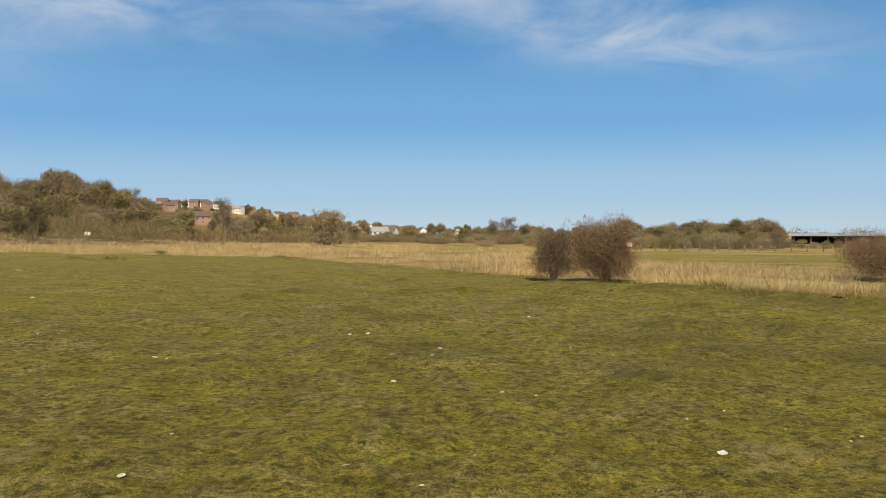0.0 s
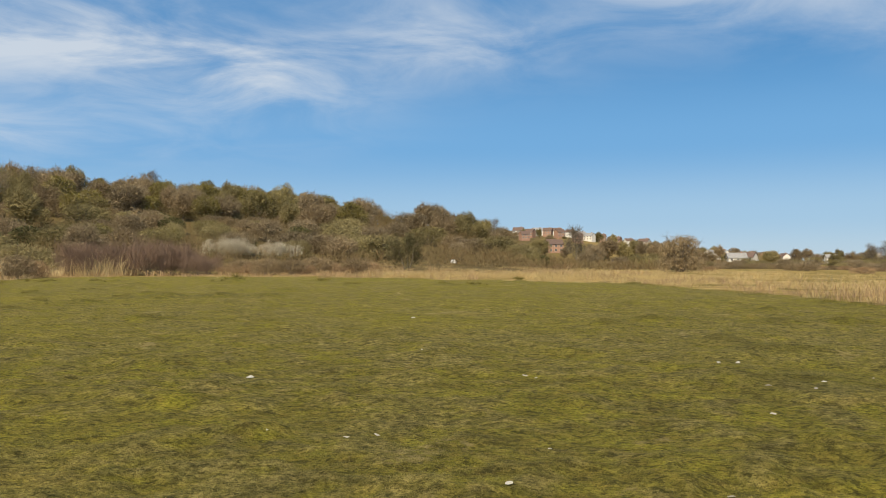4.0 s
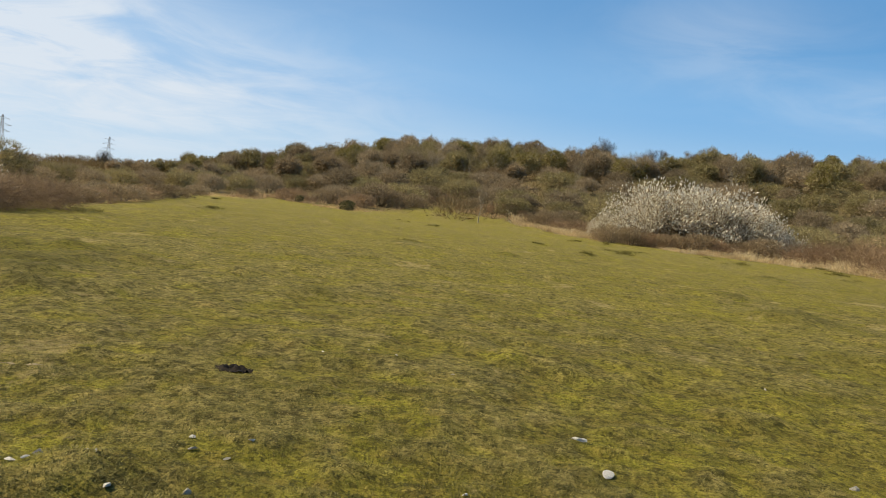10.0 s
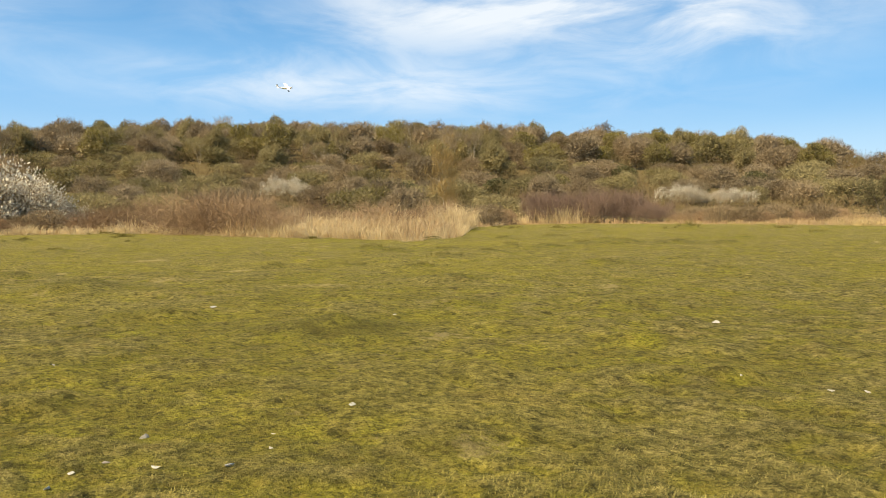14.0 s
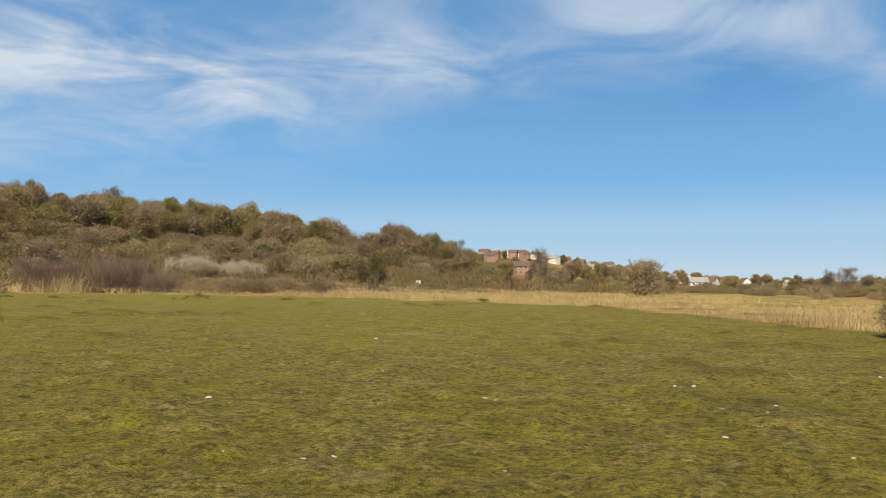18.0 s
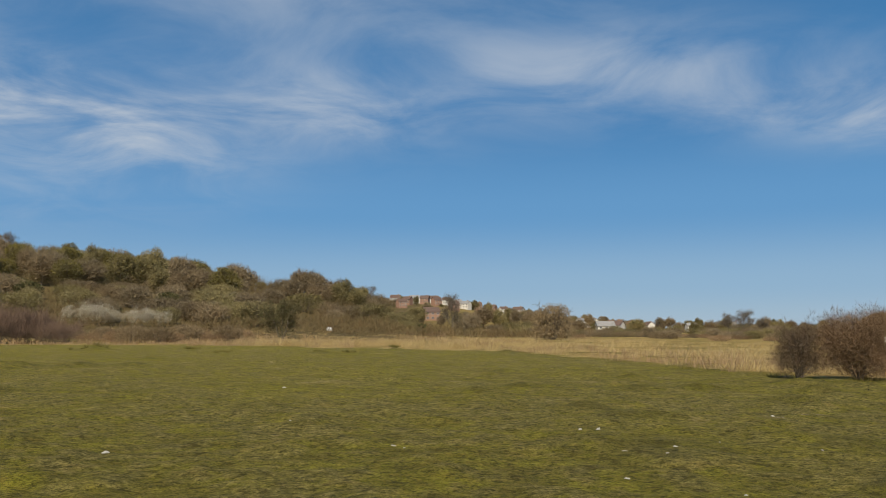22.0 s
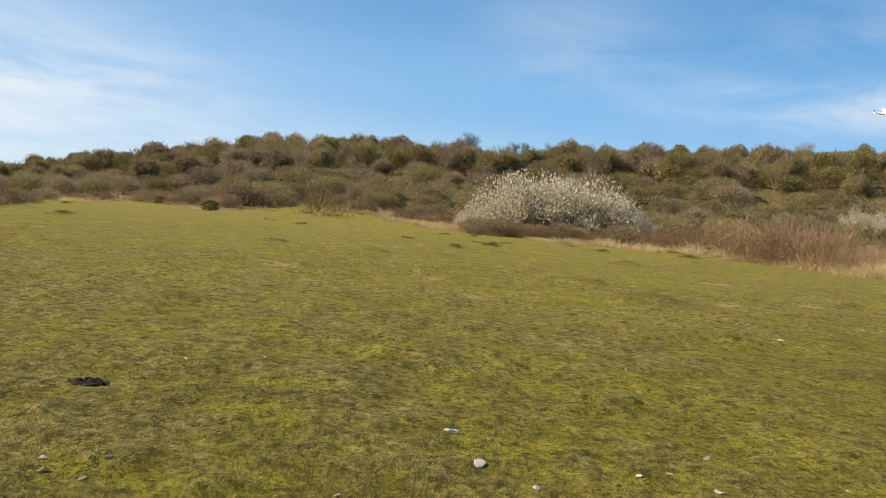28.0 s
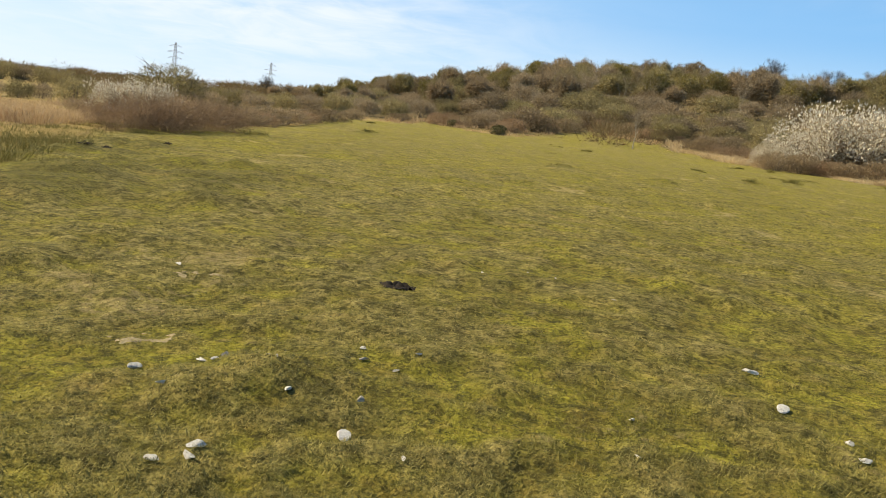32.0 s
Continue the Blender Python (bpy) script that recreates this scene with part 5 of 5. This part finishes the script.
LITTLE = ((126.1, 4.8), (122.4, 4.7), (100.5, 7.5), (99.9, 4.1), (114.5, 3.8), (113.4, 5.1), (122.8, 4.9), (78.7, 5.5), (80.7, 5.4), (68.4, 5.9), (-16.4, 7.1), (-18.7, 7.9), (-26.2, 7.2), (-2.6, 11.5), (-4.1, 8.2), (-6.4, 8.2),
          (6.7, 5.6), (1.5, 5.1), (-14.6, 5.3), (18.1, 6.9), (-22.4, 7.4), (5.1, 12.8), (3.5, 10.6), (-8.7, 11.2), (-2.2, 5.8), (37.0, 7.7), (26.0, 14.0))
for spots, size, words in ((LARGE, 0.074, "pale angular flint stone lying on short turf"), (MIDDLE, 0.050, "small whitish flint lying in short grass"), (LITTLE, 0.034, "little pale stone half hidden in grass")):
    for k, (az, r) in enumerate(spots):
        me = STONES[pick.randrange(6 if size < 0.07 else 4)]
        s = size * pick.uniform(0.7, 1.2) * (1.0 if r < 10 else 1.4)
        x, y = flat(az, r)
        ob = new("flint_stone", me)
        ob.matrix_basis = Matrix.Translation((x, y, gz(x, y) + 0.004 + s * 0.14)) @ Matrix.Rotation(pick.uniform(0, 6.28), 4, "Z") @ Matrix.Diagonal((s * pick.uniform(0.9, 1.5), s, s * pick.uniform(0.7, 1.1), 1))
        tagged(ob, words, "stone", "flints on the turf")


def burrow(az, r, wide, label):
    """A near-black lumpy mark with a low raised rim: soil, and holes' inner shade as colour."""
    rng = random.Random(int(az * 10))
    x, y = flat(az, r)
    bm = bmesh.new()
    bmesh.ops.create_grid(bm, x_segments=22, y_segments=14, size=0.5)
    for v in bm.verts:
        q = math.hypot(v.co.x, v.co.y) * 2
        n = noise.noise(Vector((v.co.x * 9, v.co.y * 9, az)))
        v.co.x *= 1 + 0.12 * n
        v.co.z = 0.06 * max(0, 1 - q) + 0.30 * n * max(0, 1.05 - q) - 0.10 * max(0, q - 0.6)
    dead = [v for v in bm.verts if math.hypot(v.co.x, v.co.y) > 0.40 + 0.16 * noise.noise(v.co * 9)]
    bmesh.ops.delete(bm, geom=dead, context="VERTS")
    ob = part("soil_scrape", bm, SOIL_AND_HOLE_SHADE, smooth=True)
    ob.matrix_basis = Matrix.Translation((x, y, gz(x, y) + 0.016)) @ Matrix.Rotation(radians(az), 4, "Z") @ Matrix.Diagonal((wide, wide * 0.75, wide * 0.8, 1))
    tagged(ob, label, "soil")
    return ob


PATCHES = ((129.9, 5.3, 0.5, 0.4), (127.0, 7.0, 0.5, 0.35), (-8.3, 16.4, 0.7, 0.6), (-5.9, 15.1, 0.6, 0.5), (-13.2, 18.2, 0.9, 0.7))


def bare_patch(az, r, wide, deep):
    """A worn place where pale sand shows between the blades."""
    x, y = flat(az, r)
    bm = bmesh.new()
    bmesh.ops.create_grid(bm, x_segments=24, y_segments=12, size=0.5)
    turn = Matrix.Rotation(radians(az), 4, "Z")
    dead = []
    for v in bm.verts:
        n = noise.noise(Vector((v.co.x * 6, v.co.y * 6, az))) + 0.5 * noise.noise(Vector((v.co.x * 15, v.co.y * 15, az)))
        if math.hypot(v.co.x, v.co.y) > 0.36 + 0.2 * n:
            dead.append(v)
        p = turn @ Vector((v.co.x * wide, v.co.y * deep, 0))
        v.co = (p.x, p.y, gz(x + p.x, y + p.y) - gz(x, y) + 0.006 + 0.012 * n)
    bmesh.ops.delete(bm, geom=dead, context="VERTS")
    ob = part("sandy_patch", bm, SAND, smooth=True)
    ob.matrix_basis = Matrix.Translation((x, y, gz(x, y) - 0.008))
    tagged(ob, "worn patch of pale bare sand in the turf", "sand", "worn sandy patches")


for az, r, wide, deep in PATCHES:
    bare_patch(az, r, wide, deep)
burrow(114.6, 7.15, 0.42, "burrow hole, its dark inside drawn as low near-black lumps")
for az, r, wd in ((-11.4, 23.3, 0.28), (-25.3, 20.8, 0.36), (133.8, 17.8, 0.4), (132.6, 18.4, 0.3), (129.0, 22.0, 0.35)):
    burrow(az, r, wd, "small near-black mark of soil and hole shade in the turf")

# ---- fence across the flat ----
fence = tagged(new("post_fence"), "line of weathered wooden fence posts across rough grass", "fence")
fx, fy = flat(-18, 116)
fence.location = (fx, fy, gz(fx, fy))


def box(bm, x0, y0, z0, x1, y1, z1):
    m = Matrix.Translation(((x0 + x1) / 2, (y0 + y1) / 2, (z0 + z1) / 2)) @ Matrix.Diagonal((x1 - x0, y1 - y0, z1 - z0, 1))
    return bmesh.ops.create_cube(bm, size=1.0, matrix=m)


bm = bmesh.new()
box(bm, -0.075, -0.075, -0.1, 0.075, 0.075, 0.9)
bmesh.ops.bevel(bm, geom=bm.edges[:], offset=0.015, segments=1, affect="EDGES")
post_mesh = bpy.data.meshes.new("post")
bm.to_mesh(post_mesh)
bm.free()
post_mesh.materials.append(WOOD)
ends = []
for k in range(14):
    a = -13.4 - k * 0.93
    x, y = flat(a, 114 + k * 0.5)
    ob = new("post", post_mesh)
    ob.parent = fence
    ob.matrix_basis = Matrix.Translation((x - fx, y - fy, gz(x, y) - fence.location.z)) @ Matrix.Rotation(radians(a + pick.uniform(-5, 5)), 4, "Z") @ Matrix.Diagonal((1.2, 1.2, pick.uniform(0.8, 1.05), 1))
    ends.append(Vector((x - fx, y - fy, gz(x, y) - fence.location.z)))
for h in (0.4, 0.75):
    V, F = tube([e + Vector((0, 0, h)) for e in ends], [0.004] * len(ends), 3)
    mesh_object("wire", [tuple(v) for v in V], F, STEEL, fence)
sign = new("notice_board")
sx_, sy_ = flat(-12.6, 100)
sign.location = (sx_, sy_, gz(sx_, sy_))
sign.rotation_euler = (0, 0, radians(-12.6))
bm = bmesh.new()
box(bm, -0.05, -0.05, -0.1, 0.05, 0.05, 1.25)
part("post", bm, WOOD, sign)
bm = bmesh.new()
box(bm, -0.3, -0.09, 0.75, 0.3, -0.055, 1.3)
part("board", bm, RENDER_WALL, sign)
tagged(sign, "small white notice board on a wooden post", "sign")


# ---- an unidentified white object in the scrub below the spur; lid and bearers are invented ----
tank = tagged(new("water_tank"), "small white rounded box, not identified, on bearers in scrub", "tank")
tx_, ty_ = flat(23.1, 150)
tank.location = (tx_, ty_, gz(tx_, ty_))
tank.rotation_euler, tank.scale = (0, 0, radians(40)), (0.8, 0.8, 0.8)
bm = bmesh.new()
box(bm, -0.62, -0.5, 0.14, 0.62, 0.5, 0.95)
bmesh.ops.bevel(bm, geom=bm.edges[:], offset=0.12, segments=2, affect="EDGES")
part("body", bm, FOAM_WHITE, tank)
bm = bmesh.new()
bmesh.ops.create_cone(bm, cap_ends=True, segments=14, radius1=0.16, radius2=0.15, depth=0.08, matrix=Matrix.Translation((0, 0, 0.98)))
part("lid", bm, BLACK, tank)
for x0 in (-0.6, -0.07, 0.46):
    bm = bmesh.new()
    box(bm, x0, -0.5, -0.1, x0 + 0.14, 0.5, 0.14)
    part("bearer", bm, WOOD, tank)


# ---- houses ----
def house(name, wide, deep, eaves, ridge, wall_mat, roof_mat, storeys, bays, label, gable_front=False):
    ob = tagged(new(name), label, "house", "houses of the town")
    bm = bmesh.new()
    box(bm, -wide / 2, -deep / 2, -2.0, wide / 2, deep / 2, eaves)
    # gable triangles
    ends_ = ((-wide / 2, 1), (wide / 2, 1)) if not gable_front else ((-deep / 2, 0), (deep / 2, 0))
    for e, along_x in ends_:
        if along_x:
            p = [(e, -deep / 2, eaves), (e, deep / 2, eaves), (e, 0, ridge)]
        else:
            p = [(-wide / 2, e, eaves), (wide / 2, e, eaves), (0, e, ridge)]
        bm.faces.new([bm.verts.new(q) for q in p])
    part("wall", bm, wall_mat, ob)
    bm = bmesh.new()
    o, th = 0.35, 0.18
    for s in (-1, 1):
        if not gable_front:
            p = [(-wide / 2 - o, s * (deep / 2 + o), eaves - 0.15), (wide / 2 + o, s * (deep / 2 + o), eaves - 0.15), (wide / 2 + o, 0, ridge + 0.1), (-wide / 2 - o, 0, ridge + 0.1)]
        else:
            p = [(s * (wide / 2 + o), -deep / 2 - o, eaves - 0.15), (s * (wide / 2 + o), deep / 2 + o, eaves - 0.15), (0, deep / 2 + o, ridge + 0.1), (0, -deep / 2 - o, ridge + 0.1)]
        lo = [bm.verts.new(q) for q in p]
        hi = [bm.verts.new((q[0], q[1], q[2] + th)) for q in p]
        bm.faces.new(lo)
        bm.faces.new(hi)
        for k in range(4):
            bm.faces.new([lo[k], lo[(k + 1) % 4], hi[(k + 1) % 4], hi[k]])
    bmesh.ops.recalc_face_normals(bm, faces=bm.faces[:])
    part("roof", bm, roof_mat, ob)
    bm = bmesh.new()
    box(bm, wide * 0.22, -0.35, ridge - 0.9, wide * 0.22 + 0.8, 0.35, ridge + 1.0)
    part("chimney", bm, BRICK, ob)
    per = eaves / storeys
    for st in range(storeys):
        for b in range(bays):
            x = -wide / 2 + wide * (b + 0.5) / bays
            z = st * per + per * 0.35
            hw, hh = min(0.7, wide / bays * 0.32), per * 0.5
            bm = bmesh.new()
            for q in ((-hw, 0, -hw + 0.09, hh), (hw - 0.09, 0, hw, hh), (-hw, hh - 0.09, hw, hh), (-hw, 0, hw, 0.09)):
                box(bm, x + q[0], -deep / 2 - 0.06, z + q[1], x + q[2], -deep / 2 + 0.02, z + q[3])
            win = part("window", bm, RENDER_WALL, ob)
            bm = bmesh.new()
            box(bm, x - hw + 0.06, -deep / 2 - 0.025, z + 0.06, x + hw - 0.06, -deep / 2 + 0.02, z + hh - 0.06)
            part("pane", bm, GLASS, win)
    return ob


def facing(az, r, turn=0.0, lift=0.0, size=1.0):
    x, y = flat(az, r)
    return Matrix.Translation((x, y, gz(x, y) + lift)) @ Matrix.Rotation(radians(az + turn), 4, "Z") @ Matrix.Diagonal((size, size, size, 1))


flats = house("apartment_house", 8.5, 9, 7.2, 9.6, BRICK, TILE, 3, 3, "red-brick three-storey house with white windows below the wood")
flats.matrix_basis = facing(16.2, 330, 14, -2.0, 0.72)
white_a = house("house", 9, 7, 4.8, 7.4, RENDER_WALL, TILE, 2, 3, "white rendered house with a brown tiled roof")
white_a.matrix_basis = facing(18.6, 520, -8, 1.2, 0.7)
grey_b = house("house", 10, 7, 4.6, 7.2, RENDER_WALL, SLATE, 2, 3, "white house with a grey slate roof on rising ground")
grey_b.matrix_basis = facing(17.6, 540, 20, 1.2, 0.7)
brick_c = house("house", 9, 7, 4.8, 7.6, BRICK, TILE, 2, 3, "brick house with a brown tiled roof among trees")
brick_c.matrix_basis = facing(16.9, 560, -12, 1.0, 0.7)
gable_d = house("house", 7, 9, 4.4, 7.8, RENDER_WALL, TILE, 2, 2, "white gabled house with a dark roof beside a bare tree", True)
gable_d.matrix_basis = facing(-3.8, 520, 5, 0, 0.8)
for az, r, turn, lift, ob in ((16.0, 520, 10, 1.2, white_a), (15.2, 560, -20, 1.2, grey_b), (13.6, 580, 5, 1.2, brick_c), (12.2, 600, -15, 1.2, white_a), (19.1, 560, 15, 1.2, grey_b), (17.1, 600, 0, 1.2, white_a), (6.0, 450, 60, 1.0, grey_b), (5.2, 470, -50, 1.0, grey_b), (14.4, 520, 30, 1.2, grey_b), (10.2, 480, -20, 1.2, white_a),
                              (18.2, 400, 25, 0.6, brick_c), (17.8, 430, -30, 0.6, brick_c), (17.3, 455, 10, 0.6, grey_b), (16.6, 440, -15, 0.6, brick_c), (15.8, 420, 35, 0.6, brick_c), (15.1, 455, -5, 0.6, white_a), (14.6, 400, 20, 0.6, brick_c), (13.8, 430, -35, 0.6, grey_b), (13.0, 460, 12, 0.6, brick_c), (12.0, 440, -22, 0.6, brick_c), (11.2, 460, 30, 0.6, white_a), (8.6, 430, -10, 0.5, brick_c), (4.4, 300, 15, 0, grey_b), (3.7, 310, -25, 0, white_a),
                              (1.5, 510, -60, 1.0, white_a), (2.6, 520, 50, 1.0, brick_c), (-1.2, 520, 20, 1.0, grey_b), (85.7, 372, 20, -1.0, grey_b), (9.4, 520, -8, 0, grey_b)):
    copy_thing(ob, Matrix()).matrix_basis = facing(az, r, turn, lift, 0.5 if r == 372 or 390 < r < 465 else 0.62)


def barn(az, r):
    ob = tagged(new("barn"), "long low open-fronted barn with a grey sheet roof", "barn")
    bm = bmesh.new()
    box(bm, -14, 3, -1, 14, 3.2, 2.2)
    box(bm, -14, -5, -1, -13.8, 3, 2.2)
    box(bm, 13.8, -5, -1, 14, 3, 2.2)
    part("wall", bm, DARK, ob)
    for k in range(8):
        bm = bmesh.new()
        x = -13.5 + k * 27 / 7
        box(bm, x - 0.12, -5.0, -1, x + 0.12, -4.76, 2.1)
        part("post", bm, WOOD, ob)
    bm = bmesh.new()
    v = [bm.verts.new(q) for q in ((-14.6, -5.8, 2.15), (14.6, -5.8, 2.15), (14.6, 3.9, 2.7), (-14.6, 3.9, 2.7), (-14.6, -5.8, 2.3), (14.6, -5.8, 2.3), (14.6, 3.9, 2.85), (-14.6, 3.9, 2.85))]
    for f in ((0, 1, 2, 3), (4, 5, 6, 7), (0, 1, 5, 4), (1, 2, 6, 5), (2, 3, 7, 6), (3, 0, 4, 7)):
        bm.faces.new([v[i] for i in f])
    bmesh.ops.recalc_face_normals(bm, faces=bm.faces[:])
    part("roof", bm, SHEET, ob)
    ob.matrix_basis = facing(az, r, 4, 0)


barn(-26.2, 230)


# ---- pylons ----
def pylon():
    ob = tagged(new("pylon"), "grey steel lattice electricity pylon beyond the scrub", "pylon", "power line pylons")
    H_, foot, waist, top = 29.0, 3.0, 1.0, 0.35

    def half(z):
        return foot + (waist - foot) * z / 18 if z < 18 else waist + (top - waist) * (z - 18) / (H_ - 18)

    levels = [0, 4, 8, 11.5, 14.5, 17, 19, 21, 23, 25, 27, H_]
    corner = ((1, 1), (-1, 1), (-1, -1), (1, -1))
    for sx1, sy1 in corner:
        V, F = tube([(sx1 * half(z), sy1 * half(z), z) for z in levels], [0.11] * len(levels), 4)
        mesh_object("leg", [tuple(v) for v in V], F, STEEL, ob)
    for i in range(len(levels) - 1):
        V, F = [], []
        for k in range(4):
            a, b = corner[k], corner[(k + 1) % 4]
            z0, z1 = levels[i], levels[i + 1]
            for p, q in (((a[0] * half(z0), a[1] * half(z0), z0), (b[0] * half(z1), b[1] * half(z1), z1)), ((b[0] * half(z0), b[1] * half(z0), z0), (a[0] * half(z1), a[1] * half(z1), z1))):
                v, f = tube([p, q], [0.06, 0.06], 3)
                o = len(V)
                V += v
                F += [tuple(w_ + o for w_ in g) for g in f]
        mesh_object("bracing", [tuple(v) for v in V], F, STEEL, ob)
    for z, reach in ((18.5, 5.2), (22.5, 6.2), (26.5, 4.6)):
        for s in (-1, 1):
            V, F = [], []
            for y0 in (-0.6, 0.6):
                for z0 in (z, z + 1.3):
                    v, f = tube([(s * half(z), y0 * half(z), z0), (s * reach, 0, z)], [0.09, 0.09], 4)
                    o = len(V)
                    V += v
                    F += [tuple(w_ + o for w_ in g) for g in f]
            mesh_object("cross_arm", [tuple(v) for v in V], F, STEEL, ob)
    return ob


tower = pylon()
tower.matrix_basis = facing(128.8, 610, 25, -0.5)
copy_thing(tower, facing(122.75, 780, 25, -0.5))


# ---- the model aeroplane in the air ----
def aeroplane(m):
    ob = tagged(new("model_aeroplane"), "white high-wing radio-controlled model aeroplane in flight", "model aeroplane")
    bm = bmesh.new()
    ring = ((-0.42, 0.02, 0.06), (-0.36, 0.055, 0.03), (-0.18, 0.065, 0.0), (0.05, 0.06, 0.0), (0.3, 0.03, 0.02), (0.52, 0.012, 0.04))
    last = None
    for x, q, z in ring:
        row = [bm.verts.new((x, math.cos(2 * math.pi * k / 10) * q, z + math.sin(2 * math.pi * k / 10) * q * 1.15)) for k in range(10)]
        if last:
            for k in range(10):
                bm.faces.new([last[k], last[(k + 1) % 10], row[(k + 1) % 10], row[k]])
        else:
            bm.faces.new(row)
        last = row
    bm.faces.new(last)
    bmesh.ops.recalc_face_normals(bm, faces=bm.faces[:])
    part("fuselage", bm, FOAM_WHITE, ob, smooth=True)

    def plate(name, mat, outline, thick, axis, label=""):
        bm = bmesh.new()
        lo, hi = [], []
        for a, b, c in outline:
            lo.append(bm.verts.new((a, b, c)))
            hi.append(bm.verts.new((a, b + (thick if axis == 1 else 0), c + (thick if axis == 2 else 0))))
        bm.faces.new(lo)
        bm.faces.new(hi)
        for k in range(len(lo)):
            bm.faces.new([lo[k], lo[(k + 1) % len(lo)], hi[(k + 1) % len(lo)], hi[k]])
        bmesh.ops.recalc_face_normals(bm, faces=bm.faces[:])
        bmesh.ops.bevel(bm, geom=bm.edges[:], offset=0.003, segments=1, affect="EDGES")
        part(name, bm, mat, ob, label)

    plate("wing", FOAM_WHITE, ((-0.2, -0.68, 0.10), (-0.2, 0.68, 0.10), (-0.02, 0.66, 0.085), (0.0, 0.0, 0.07), (-0.02, -0.66, 0.085)), 0.02, 2)
    plate("tailplane", FOAM_WHITE, ((0.4, -0.22, 0.045), (0.4, 0.22, 0.045), (0.52, 0.22, 0.045), (0.52, -0.22, 0.045)), 0.01, 2)
    plate("fin", FOAM_WHITE, ((0.38, -0.005, 0.05), (0.48, -0.005, 0.22), (0.55, -0.005, 0.22), (0.53, -0.005, 0.05)), 0.01, 1)
    plate("propeller", BLACK, ((-0.445, -0.012, -0.06), (-0.445, 0.012, -0.06), (-0.435, 0.012, 0.18), (-0.435, -0.012, 0.18)), 0.012, 1, "black two-bladed propeller")
    for s in (-1, 1):
        V, F = tube([(-0.2, s * 0.04, -0.03), (-0.22, s * 0.14, -0.14)], [0.006, 0.006], 5)
        leg = mesh_object("leg", [tuple(v) for v in V], F, BLACK, ob)
        bm = bmesh.new()
        bmesh.ops.create_cone(bm, cap_ends=True, segments=14, radius1=0.04, radius2=0.04, depth=0.025, matrix=Matrix.Translation((-0.22, s * 0.15, -0.15)) @ Matrix.Rotation(radians(90), 4, "X"))
        part("wheel", bm, BLACK, leg)
    ob.matrix_basis = m


px, py = flat(64.9, 52)
aeroplane(Matrix.Translation((px, py, 1.5 + 52 * math.tan(radians(8.45)))) @ Matrix.Rotation(radians(64.9 + 180 + 12), 4, "Z") @ Matrix.Rotation(radians(-24), 4, "X"))
